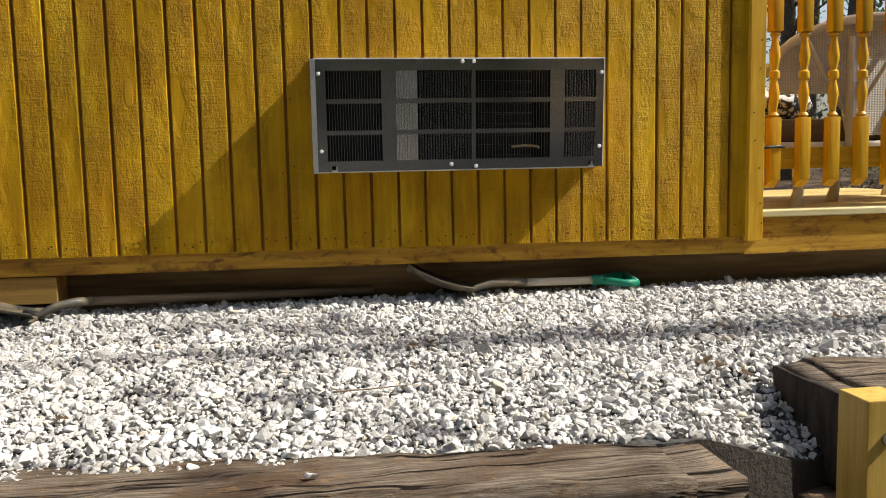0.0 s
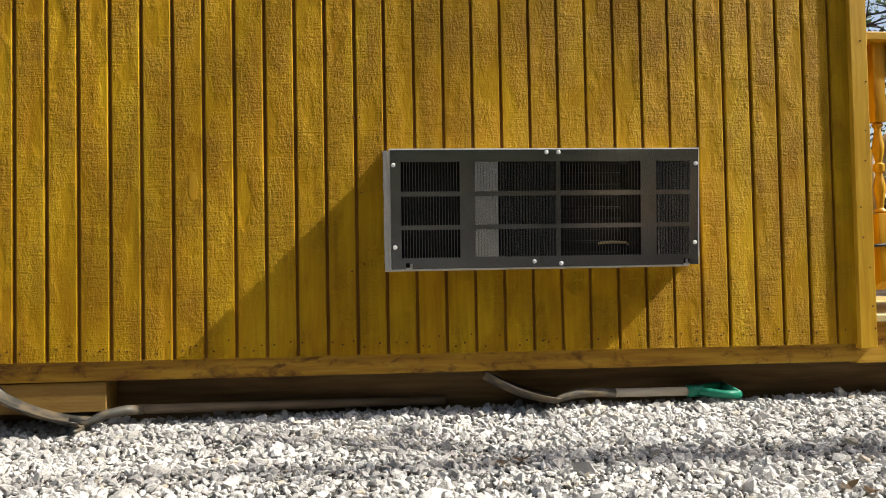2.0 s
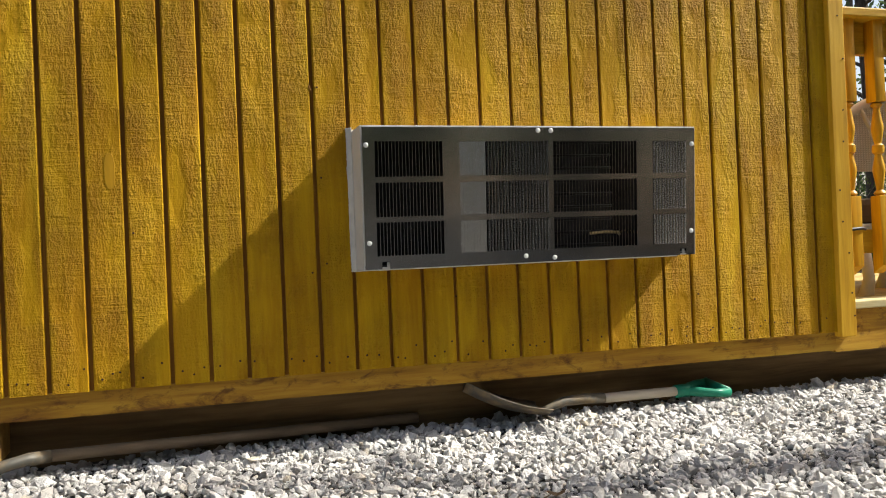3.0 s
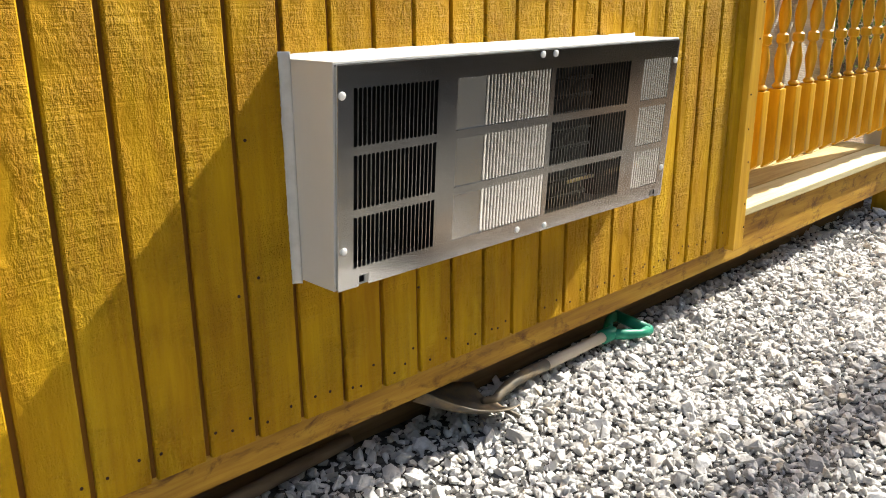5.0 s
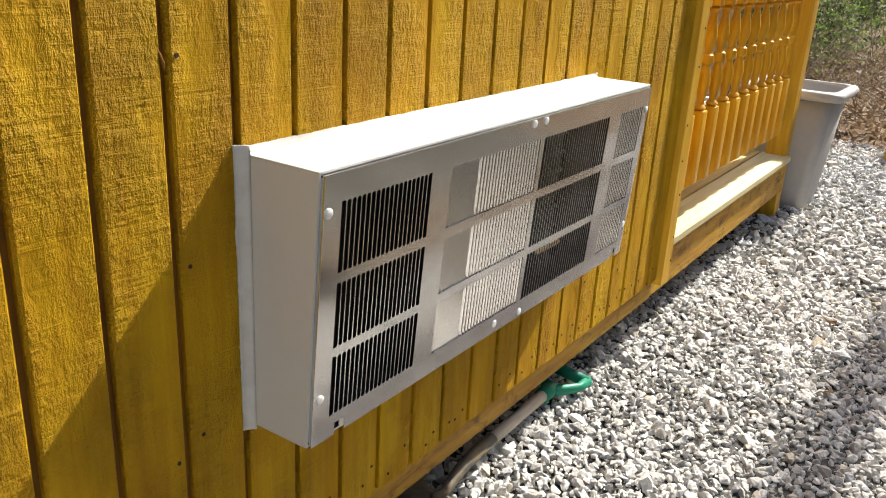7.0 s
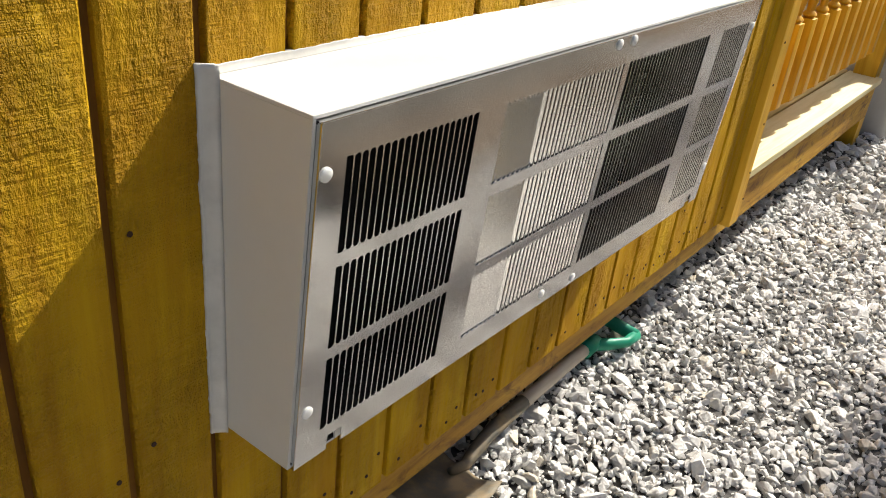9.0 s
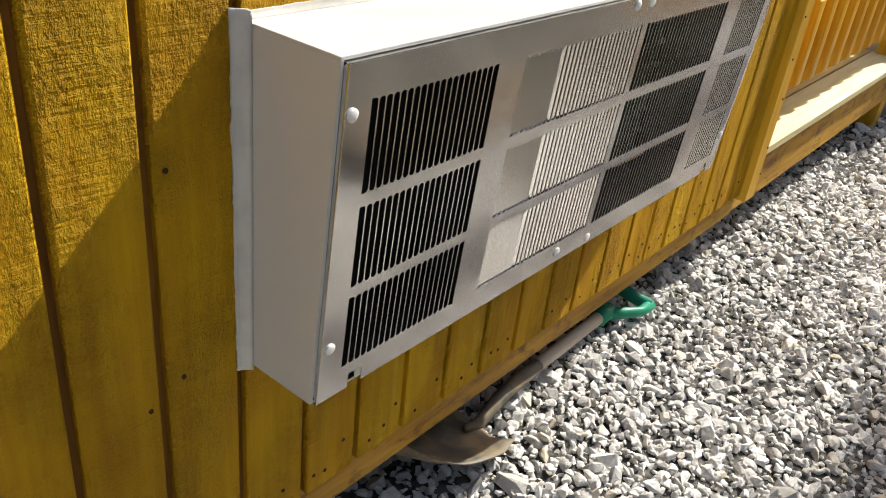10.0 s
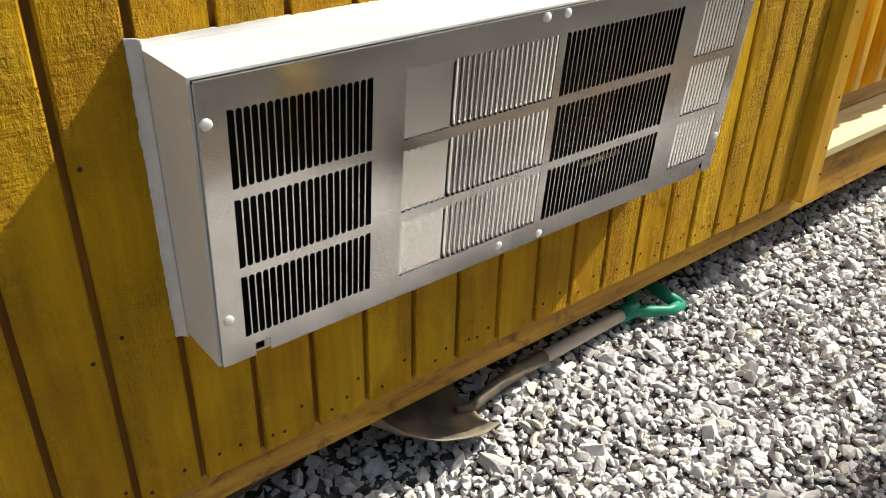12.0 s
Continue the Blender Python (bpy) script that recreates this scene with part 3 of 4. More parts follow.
def slot_bar(bm, c, half, r, z0, z1, y0, y1):
    """The metal left between two round-ended slots."""
    arc = [(half - r * math.sin(a), r - r * math.cos(a)) for a in (math.pi / 2 * i / 4 for i in range(5))]
    right = [(c + u, z0 + v) for u, v in arc] + [(c + u, z1 - v) for u, v in reversed(arc)]
    left = [(2 * c - x, z) for x, z in reversed(right)]
    front = [bm.verts.new((x, y0, z)) for x, z in right + left]
    rear = [bm.verts.new((x, y1, z)) for x, z in right + left]
    n = len(front)
    bm.faces.new(front)
    bm.faces.new(rear[::-1])
    for i in range(n):
        bm.faces.new((front[i], rear[i], rear[(i + 1) % n], front[(i + 1) % n]))


def slot_teeth(bm, c, half, r, z0, z1, y0, y1):
    """The small points left between two round slot ends, over a plain sheet."""
    arc = [(half - r * math.sin(a), r - r * math.cos(a)) for a in (math.pi / 2 * i / 4 for i in range(5))]
    for base, way in ((z0, 1), (z1, -1)):
        ring = [(c + u, base + way * v) for u, v in arc] + [(c - u, base + way * v) for u, v in reversed(arc)]
        front = [bm.verts.new((x, y0, z)) for x, z in ring]
        rear = [bm.verts.new((x, y1, z)) for x, z in ring]
        bm.faces.new(front)
        bm.faces.new(rear[::-1])
        for i in range(len(ring)):
            k = (i + 1) % len(ring)
            bm.faces.new((front[i], rear[i], rear[k], front[k]))
    bmesh.ops.recalc_face_normals(bm, faces=bm.faces[:])


for ci, (x0, x1, count) in enumerate(COLS):
    step = (x1 - x0) / count
    for z0, z1 in ROWZ:
        bm, vanes = bmesh.new(), bmesh.new()
        for i in range(1, count + 1):
            c = x0 + i * step
            # nearly closed vanes lie flat behind the slots, the open ones stand deep
            closed = ci == 1 and i < 9
            if i < count:
                if closed:
                    slot_teeth(bm, c, step / 2, step / 2 - 0.0010, z0, z1, FY + 0.0022, FY + 0.0032)
                else:
                    slot_bar(bm, c, step / 2, step / 2 - 0.0010, z0, z1, FY + 0.0022, FY + 0.0034)
            if ci in (1, 3):
                wide, turn = (0.0090, 14) if closed else (0.0066, 56)
                vane = cuboid(vanes, 0, wide, -0.0002, 0.0002, z0 + 0.001, z1 - 0.001)
                swing = Matrix.Translation((c, FY + 0.0037, 0)) @ Matrix.Rotation(radians(180 - turn), 4, "Z")
                for v in vane:
                    v.co = swing @ v.co
        part("louver_bank", bm, STEEL, grille, "row of narrow vertical slots")
        if vanes.verts:
            part("vane_bank", vanes, VANE, grille, "row of slanted bright vanes")
        else:
            vanes.free()

for x, z in ((0.0145, 0.836), (0.0175, 0.566), (1.047, 0.837), (1.044, 0.568), (0.528, 0.877), (0.569, 0.877), (0.484, 0.512), (0.576, 0.504)):
    bm = bmesh.new()
    bmesh.ops.create_uvsphere(bm, u_segments=14, v_segments=8, radius=0.0072)
    for v in bm.verts:
        v.co = Vector((v.co.x + x, FY + 0.001 + v.co.y * 0.32, v.co.z + z))
    part("screw_cap", bm, CAPS, grille, "white plastic screw cap", True)
for x in (0.066, 1.012):
    bm = bmesh.new()
    cuboid(bm, x + 0.000, x + 0.009, FY + 0.004, FY + 0.007, BZ0 + 0.004, BZ0 + 0.018, 0.001)
    part("clip", bm, CLIP, ac, "small metal drain clip")


def caulk_bead(name, a, b, radius):
    """An uneven smeared bead along the siding, dipping into its grooves."""
    a, b = Vector(a), Vector(b)
    n = int((b - a).length / 0.008)
    pts, rr = [], []
    for i in range(n + 1):
        p = a.lerp(b, i / n)
        w = noise.noise((p.x * 60, p.z * 60, 3)) * 0.5 + noise.noise((p.x * 14, p.z * 14, 8)) * 0.6
        pts.append(p + Vector((0.002 * w if abs(b.x - a.x) < 0.1 else 0, 0, 0.002 * w if abs(b.x - a.x) > 0.1 else 0)))
        rr.append(radius * (1 + 0.8 * w))
    bm = bmesh.new()
    tube(bm, pts, rr, 8)
    for v in bm.verts:
        v.co.y *= 0.6
    part(name, bm, CAULK, ac, "white smeared caulk bead", True)


def caulk_fillet(a, b, out, up):
    """A concave hand-smoothed fillet between the sleeve and the siding, ragged at its outer edge."""
    a, b, out, up = Vector(a), Vector(b), Vector(out), Vector(up)
    n = int((b - a).length / 0.006)
    rows = []
    for i in range(n + 1):
        p = a.lerp(b, i / n)
        w = 1 + 0.14 * noise.noise((p.x * 25, p.z * 25, 2)) + 0.16 * noise.noise((p.x * 130, p.z * 130, 5))
        rows.append([p + out * (w * u) + up * (1 - u) ** 1.7 for u in (0.0, 0.2, 0.45, 0.7, 0.9, 1.0)])
    bm = bmesh.new()
    grid = [[bm.verts.new(q) for q in row] + [bm.verts.new(row[-1] + Vector((0, 0.006, 0))), bm.verts.new(row[0] + Vector((0, 0.006, 0)))] for row in rows]
    for g, h in zip(grid, grid[1:]):
        for k in range(8):
            bm.faces.new((g[k], h[k], h[(k + 1) % 8], g[(k + 1) % 8]))
    bm.faces.new(grid[0])
    bm.faces.new(grid[-1][::-1])
    part("caulk", bm, CAULK, ac, "white smeared caulk fillet", True)


caulk_fillet((-0.0002, -0.003, 0.487), (-0.0002, -0.003, 0.903), (-0.014, 0.0, 0.0), (0.0, -0.012, 0.0))
caulk_fillet((-0.006, -0.0012, 0.8905), (1.064, -0.0012, 0.8905), (0.0, 0.0, 0.008), (0.0, -0.004, 0.0))
caulk_bead("caulk", (1.064, 0.0, 0.49), (1.064, 0.0, 0.90), 0.006)
caulk_bead("caulk", (-0.006, 0.001, 0.491), (1.066, 0.001, 0.491), 0.004)

# the sleeve is pitched to drain outwards, so the grille leans a little over its foot
for ob in [ac, *ac.children_recursive]:
    if ob.type == "MESH":
        for v in ob.data.vertices:
            if v.co.y < 0.0:
                v.co.y -= 0.067 * (v.co.z - 0.69) * min(1.0, v.co.y / FY)


# ---- shovels ----
def shovel(at, socket, neck, tip, wood_end, dhandle, label, wood):
    """Round-point shovel on its back: socket line from neck to socket end, blade from neck to tip."""
    sh = thing("shovel", at, label, "shovel")
    neck, tip, socket, wood_end = Vector(neck), Vector(tip), Vector(socket), Vector(wood_end)
    along = tip - neck
    side = Vector((0, 1, 0))
    side = (side - along.normalized() * side.dot(along.normalized())).normalized()
    up = side.cross(along).normalized()
    up = up if up.z > 0 else -up
    bm = bmesh.new()
    rows = []
    for i in range(15):
        s = i / 14
        half = 0.105 * (1 if s < 0.55 else math.sqrt(max(0.02, 1 - ((s - 0.55) / 0.45) ** 2)))
        half *= 0.82 + 0.18 * min(1, s * 5)
        row = []
        for j in range(11):
            u = -1 + 2 * j / 10
            dish = 0.030 * u * u - 0.014 * math.sin(math.pi * s)
            if s < 0.35:
                dish += 0.012 * (1 - s / 0.35) * math.exp(-(u * 4) ** 2)
            row.append(neck + along * s + side * (u * half) + up * dish)
        rows.append(row)
    top = [[bm.verts.new(p) for p in r] for r in rows]
    low = [[bm.verts.new(p - up * 0.0028) for p in r] for r in rows]
    for g in (top, low):
        for a, b in zip(g, g[1:]):
            for j in range(10):
                bm.faces.new((a[j], a[j + 1], b[j + 1], b[j]))
    rim = [(0, j) for j in range(11)] + [(i, 10) for i in range(1, 15)] + [(14, j) for j in range(9, -1, -1)] + [(i, 0) for i in range(13, 0, -1)]
    for (i, j), (m, n) in zip(rim, rim[1:] + rim[:1]):
        bm.faces.new((top[i][j], low[i][j], low[m][n], top[m][n]))
    part("blade", bm, BLADE, sh, "dirty steel blade", True)
    bm = bmesh.new()
    for s in (-1, 1):
        tube(bm, [neck + side * s * 0.016, neck + side * s * 0.09], 0.006, 8)
    mid = neck.lerp(socket, 0.35) + Vector((0, 0, 0.022))
    lo = neck + along * 0.16 + up * 0.008
    curve = [lo, neck + up * 0.012, neck.lerp(mid, 0.5) + Vector((0, 0, 0.006)), mid, mid.lerp(socket, 0.5) + Vector((0, 0, 0.004)), socket]
    tube(bm, curve, [0.008, 0.012, 0.0145, 0.0155, 0.0165, 0.0172], 12)
    part("socket", bm, BLADE, sh, "worn steel socket", True)
    bm = bmesh.new()
    tube(bm, [socket.lerp(wood_end, q) for q in (-0.05, 0.3, 0.7, 1.0)], 0.0158, 12)
    part("shaft", bm, wood, sh, "bare wooden shaft", True)
    if dhandle:
        d = (wood_end - socket).normalized()
        across = Vector((0, 1.0, 0.12))
        across = (across - d * across.dot(d)).normalized()
        bm = bmesh.new()
        tube(bm, [wood_end - d * 0.045, wood_end + d * 0.01], 0.0215, 12)
        for s in (-1, 1):
            arm = [wood_end - d * 0.01, wood_end + d * 0.03 + across * s * 0.03, wood_end + d * 0.075 + across * s * 0.055, wood_end + d * 0.125 + across * s * 0.058]
            rings = tube(bm, arm, [0.016, 0.014, 0.012, 0.014], 10)
        tube(bm, [wood_end + d * 0.120 - across * 0.062, wood_end + d * 0.120 + across * 0.062], 0.0155, 12)
        mid_z = (wood_end + d * 0.06).z
        for v in bm.verts:
            if (v.co - wood_end).dot(d) > 0.02:
                v.co.z = mid_z + (v.co.z - mid_z) * 1.15
        part("grip", bm, GREEN, sh, "green plastic D-shaped grip", True)
    return sh


shovel((0.6, 0.03, 0.0), (0.80, 0.046, 0.040), (0.575, 0.030, 0.012), (0.325, 0.052, 0.106), (1.115, 0.054, 0.036), True, "short shovel with green D-grip lying on gravel under the wall", SHAFT)
shovel((-1.0, -0.02, 0.0), (-0.83, 0.032, 0.042), (-0.99, -0.055, 0.002), (-1.315, -0.03, 0.125), (0.20, 0.135, 0.022), False, "long shovel with wooden shaft lying under the skirt board", SHADED_WOOD)


# ---- porch ----
for i in range(13):
    y0 = 0.006 + i * 0.142
    bm = bmesh.new()
    cuboid(bm, 1.764, 3.44, y0, y0 + 0.136, 0.270, 0.297, 0.004)
    if i == 0:
        deck = solid("porch_floor", bm, LIP, "pale stained front board of the porch deck", kind="structure")
    else:
        part("deck_board", bm, DECK, deck)
solid("rim_joist", box(1.705, 3.44, 0.022, 0.07, 0.122, 0.268), TRIM, "stained rim joist with brown knots under the deck", kind="structure")
solid("porch_beam", box(1.72, 3.44, 0.13, 0.30, 0.150, 0.267), BEAM, "dark joist under the porch deck", kind="structure")
solid("porch_post", box(3.41, 3.50, 0.030, 0.122, -0.03, 2.4, bevel=0.004), POST, "yellow stained square porch post", kind="structure")

rail = thing("railing", (2.6, 0.09, 0.36), "orange stained porch railing with turned balusters", "railing")
part("cap_rail", box(1.764, 3.41, 0.025, 0.150, 1.316, 1.351, bevel=0.006), RAILW, rail, "flat top cap")
part("top_rail", box(1.764, 3.41, 0.098, 0.134, 1.20, 1.315, bevel=0.003), RAILW, rail)
part("bottom_rail", box(1.764, 3.41, 0.098, 0.134, 0.462, 0.550, bevel=0.003), RAILW, rail)
bm = bmesh.new()
cuboid(bm, -0.023, 0.023, -0.023, 0.023, 0.386, 0.672, 0.003)
cuboid(bm, -0.023, 0.023, -0.023, 0.023, 1.016, 1.315, 0.003)
for v in bm.verts:
    if v.co.z < 0.41 and v.co.y < 0:
        v.co.z += 0.030 if v.co.z < 0.392 else 0.02
half_profile = [(0.012, 0.0), (0.018, 0.004), (0.0215, 0.010), (0.018, 0.016), (0.012, 0.022), (0.0125, 0.034), (0.017, 0.062), (0.0215, 0.090), (0.021, 0.108), (0.016, 0.135), (0.0125, 0.150), (0.013, 0.155), (0.0205, 0.162), (0.0215, 0.175)]
prof = [(r, 0.672 + z * 0.983) for r, z in half_profile] + [(r, 1.016 - z * 0.983) for r, z in reversed(half_profile[:-1])]
lathe(bm, prof, 14)
baluster = mesh_of("baluster", bm, TURNED, True)
baluster.set_sharp_from_angle(angle=radians(35))
for i in range(12):
    ob = part("baluster", baluster, TURNED, rail)
    ob.matrix_parent_inverse = Matrix.Translation(rail.location).inverted()
    ob.location = (1.853 + 0.1305 * i, 0.074, 0)
bm = bmesh.new()
tube(bm, [(1.77, 0.045, 0.547), (1.82, 0.044, 0.552), (1.868, 0.046, 0.555), (1.895, 0.060, 0.552)], 0.006, 8)
part("strap", bm, BLACKM, rail, "black cord tied round a baluster", True)


def arch(u):
    return 0.86 + 0.26 * math.sqrt(max(0.0, 1 - (u * 0.97) ** 2))


def loveseat():
    seat = thing("wicker_loveseat", (2.55, 0.5, 0.285), "taupe wicker loveseat with arched back standing on the porch", "loveseat")
    x0, x1, yb = 1.98, 3.10, 0.30
    cx, hw = (x0 + x1) / 2, (x1 - x0) / 2
    bm = bmesh.new()
    n = 28
    rows = [[bm.verts.new((cx + hw * (-1 + 2 * i / n) * 0.97, yb + 0.012, z)) for z in (0.785 if i < 9 else 0.60, arch(-1 + 2 * i / n) - 0.01)] for i in range(n + 1)]
    for a, b in zip(rows, rows[1:]):
        bm.faces.new((a[0], b[0], b[1], a[1]))
    ext = bmesh.ops.extrude_face_region(bm, geom=bm.faces[:])["geom"]
    bmesh.ops.translate(bm, verts=[g for g in ext if isinstance(g, bmesh.types.BMVert)], vec=(0, 0.014, 0))
    part("back_panel", bm, WICKER, seat, "woven wicker back panel")
    bm = bmesh.new()
    tube(bm, [(cx + hw * u, yb, arch(u)) for u in (-1 + 2 * i / 28 for i in range(29))], 0.02, 10)
    tube(bm, [(x0, yb, arch(1) + 0.005), (x0, yb, 0.56)], 0.018, 10)
    tube(bm, [(x1, yb, arch(1) + 0.005), (x1, yb, 0.56)], 0.018, 10)
    part("back_frame", bm, FRAMEW, seat, "", True)
    for a, b in (((2.12, 1.03), (2.30, 0.72)), ((2.62, 1.08), (2.38, 0.72)), ((2.80, 1.05), (2.62, 0.72))):
        bm = bmesh.new()
        tube(bm, [(a[0], yb - 0.012, a[1]), (b[0], yb - 0.012, b[1])], 0.009, 8)
        part("brace", bm, FRAMEW, seat, "", True)
    for x in (2.34, 2.75):
        bm = bmesh.new()
        tube(bm, [(x, yb - 0.01, 1.03), (x, yb - 0.01, 0.55)], 0.016, 10)
        part("upright", bm, FRAMEW, seat, "", True)
    part("seat_frame", box(x0, x1, yb, 0.98, 0.53, 0.575, bevel=0.01), FRAMEW, seat)
    part("cushion", box(x0 + 0.02, x1 - 0.02, yb + 0.05, 0.97, 0.576, 0.68, bevel=0.03), CUSHION, seat, "dark brown seat cushion")
    for x, y in ((2.06, 0.22), (2.42, 0.50), (3.02, 0.30), (2.06, 0.92), (3.02, 0.92)):
        bm = bmesh.new()
        tube(bm, [(x - 0.02, y, 0.286), (x, y, 0.36), (x + 0.02, y + 0.05, 0.55)], [0.030, 0.022, 0.024], 10)
        part("leg", bm, FRAMEW, seat, "", True)
    for x in (x0, x1):
        bm = bmesh.new()
        tube(bm, [(x, yb, 0.90), (x, 0.55, 0.86), (x, 0.9, 0.80), (x, 0.95, 0.55)], 0.024, 10)
        part("arm", bm, FRAMEW, seat, "", True)


loveseat()
bm = bmesh.new()
bmesh.ops.create_icosphere(bm, subdivisions=4, radius=1.0)
for v in bm.verts:
    p = v.co
    w = 1 + 0.12 * noise.noise(p * 2.2)
    v.co = Vector((2.16 + p.x * 0.17 * w, 0.60 + p.y * 0.16, 0.755 + p.z * 0.085 * w + 0.03 * noise.noise(p * 3)))
solid("pillow", bm, CLOTH, "black and white patterned pillow on the loveseat", "pillow", smooth=True)


# ---- bin beside the porch ----
bin_ = thing("waste_bin", (3.80, 0.10, -0.02), "grey plastic waste bin with a flared rim beside the porch", "waste bin")


def bin_ring(bm, z, hx, hy, rad, n=6, cx=3.80, cy=0.10):
    out = []
    for sx, sy, a0 in ((1, 1, 0), (-1, 1, 90), (-1, -1, 180), (1, -1, 270)):
        for i in range(n + 1):
            a = radians(a0 + 90 * i / n)
            out.append(bm.verts.new((cx + sx * (hx - rad) + rad * math.cos(a), cy + sy * (hy - rad) + rad * math.sin(a), z)))
    return out


def loft(bm, rings):
    for a, b in zip(rings, rings[1:]):
        for i in range(len(a)):
            bm.faces.new((a[i], a[(i + 1) % len(a)], b[(i + 1) % len(b)], b[i]))


bm = bmesh.new()
loft_rings = [bin_ring(bm, z, hx, hy, 0.05) for z, hx, hy in ((-0.03, 0.142, 0.142), (-0.01, 0.152, 0.152), (0.30, 0.182, 0.182), (0.58, 0.205, 0.205))]
bm.faces.new(loft_rings[0][::-1])
inner = [bin_ring(bm, z, hx, hy, 0.05) for z, hx, hy in ((0.58, 0.199, 0.199), (0.0, 0.145, 0.145))]
loft(bm, loft_rings + inner)
bm.faces.new(inner[-1])
part("body", bm, GREYP, bin_, "", True)
bm = bmesh.new()
rr = [bin_ring(bm, z, h, h, 0.06) for z, h in ((0.545, 0.206), (0.55, 0.236), (0.575, 0.248), (0.592, 0.236), (0.594, 0.202), (0.58, 0.201))]
loft(bm, rr + [rr[0]])
part("rim", bm, GREYP, bin_, "flared rounded rim", True)


# ---- timbers by the gravel ----
def timber(name, x0, x1, y0, y1, z0, z1, material, label, skew=0.0, rough=0.006, category="timber"):
    bm = bmesh.new()
    nx, ny, nz = max(2, int((x1 - x0) / 0.05)), 8, 6
    bmesh.ops.create_cube(bm, size=1.0)
    bmesh.ops.bevel(bm, geom=bm.edges[:], offset=0.03, segments=2, affect="EDGES")
    for axis, cuts in ((0, nx), (1, ny), (2, nz)):
        for i in range(1, cuts):
            co, no = [0, 0, 0], [0, 0, 0]
            co[axis], no[axis] = -0.5 + i / cuts, 1
            bmesh.ops.bisect_plane(bm, geom=bm.verts[:] + bm.edges[:] + bm.faces[:], plane_co=co, plane_no=no)
    for v in bm.verts:
        p = Vector((x0 + (v.co.x + 0.5) * (x1 - x0), y0 + (v.co.y + 0.5) * (y1 - y0), z0 + (v.co.z + 0.5) * (z1 - z0)))
        q = p + Vector((noise.noise(p * 9), noise.noise(p * 9 + Vector((5, 0, 0))), noise.noise(p * 9 + Vector((0, 7, 0))))) * rough
        q.y += skew * (p.x - x0)
        v.co = q
    return solid(name, bm, material, label, category, smooth=True)


timber("railroad_tie", -2.6, 0.805, -1.36, -1.14, -0.30, -0.098, TIE, "old cracked railroad tie edging the gravel", -0.0915, 0.010, "railroad tie")
timber("railroad_tie", -2.6, 0.78, -1.35, -1.15, -0.56, -0.305, TIE, "old cracked railroad tie under another one", -0.0915, 0.010, "railroad tie")
end_tie = timber("railroad_tie", 1.222, 3.4, -1.36, -1.05, -0.29, -0.040, TIE, "grey weathered railroad tie end beside a yellow post", 0.0, 0.012, "railroad tie")
timber("railroad_tie", 1.05, 3.4, -1.42, -1.21, -0.56, -0.295, TIE, "dark railroad tie forming the lower course", 0.0, 0.012, "railroad tie")
# thin slab added over the tie end to carry its shade
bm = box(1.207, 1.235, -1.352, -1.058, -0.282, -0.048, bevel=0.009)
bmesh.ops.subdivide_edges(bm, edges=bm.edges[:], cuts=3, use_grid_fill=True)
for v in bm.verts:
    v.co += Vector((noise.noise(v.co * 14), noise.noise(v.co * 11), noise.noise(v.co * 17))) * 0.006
part("cut_end", bm, END_SHADE, end_tie, "dark tarry slab carrying the shade on the tie end", True)
gate = thing("square_post", (1.045, -1.695, LOW), "fresh yellow square post with a bolt through it", "post")
part("post", box(1.0, 1.09, -1.74, -1.65, LOW, 0.061, bevel=0.003), FRESH, gate)
bm = bmesh.new()
bmesh.ops.create_cone(bm, cap_ends=True, segments=18, radius1=0.013, radius2=0.010, depth=0.008, matrix=Matrix.Translation((1.042, -1.744, -0.014)) @ Matrix.Rotation(math.pi / 2, 4, "X"))
part("bolt", bm, ZINC, gate, "zinc carriage bolt head", True)
timber("edging_timber", 5.35, 7.2, -0.37, -0.19, -0.05, 0.115, FRESH, "yellow landscape timber at the edge of the gravel", 0.0, 0.004)


def loose_stone(x, y, z, size, k):
    sv, sf = ROCKS[k]
    ob = new("stone", soup("stone", sv * size * 0.5, sf, GRAVEL))
    ob.location = (x, y, z + size * 0.26)
    tagged(ob, "pale stone lying on the old tie", "stone", "stones on the tie")


loose_stone(-0.03, -1.50, -0.100, 0.032, 2)
loose_stone(0.47, -1.44, -0.100, 0.026, 5)
for i, (x, y) in enumerate(((1.10, -0.98), (1.16, -1.02), (1.07, -0.93), (0.28, -0.62), (0.33, -0.60), (-0.62, -1.08), (2.3, -0.45), (1.75, -0.55))):
    rng = random.Random(60 + i)
    bm = bmesh.new()
    n = 8
    ring = [bm.verts.new((0.026 * math.cos(a) * (1 + 0.15 * math.cos(3 * a)), 0.013 * math.sin(a), 0.006 * math.cos(2 * a))) for a in (2 * math.pi * q / n for q in range(n))]
    mid = bm.verts.new((0, 0, -0.003))
    for q in range(n):
        bm.faces.new((ring[q], ring[(q + 1) % n], mid))
    ob = solid("dead_leaf", bm, DRYLEAF, "curled dry brown leaf lying on the gravel", "leaf", group="leaves on the gravel")
    ob.matrix_world = pose(x, y, ground_height(x, y) + 0.024, rng.uniform(-25, 25), rng.uniform(-25, 25), rng.uniform(0, 360))
bm = bmesh.new()
rng = random.Random(4)
branch(bm, (0.02, -1.02, ground_height(0, -1.02) + 0.025), (1, 0.25, 0.02), 0.30, 0.0028, rng, 5, 6, 0.12)
solid("twig", bm, TWIG, "thin dry twig lying on the gravel", "twig", smooth=True)


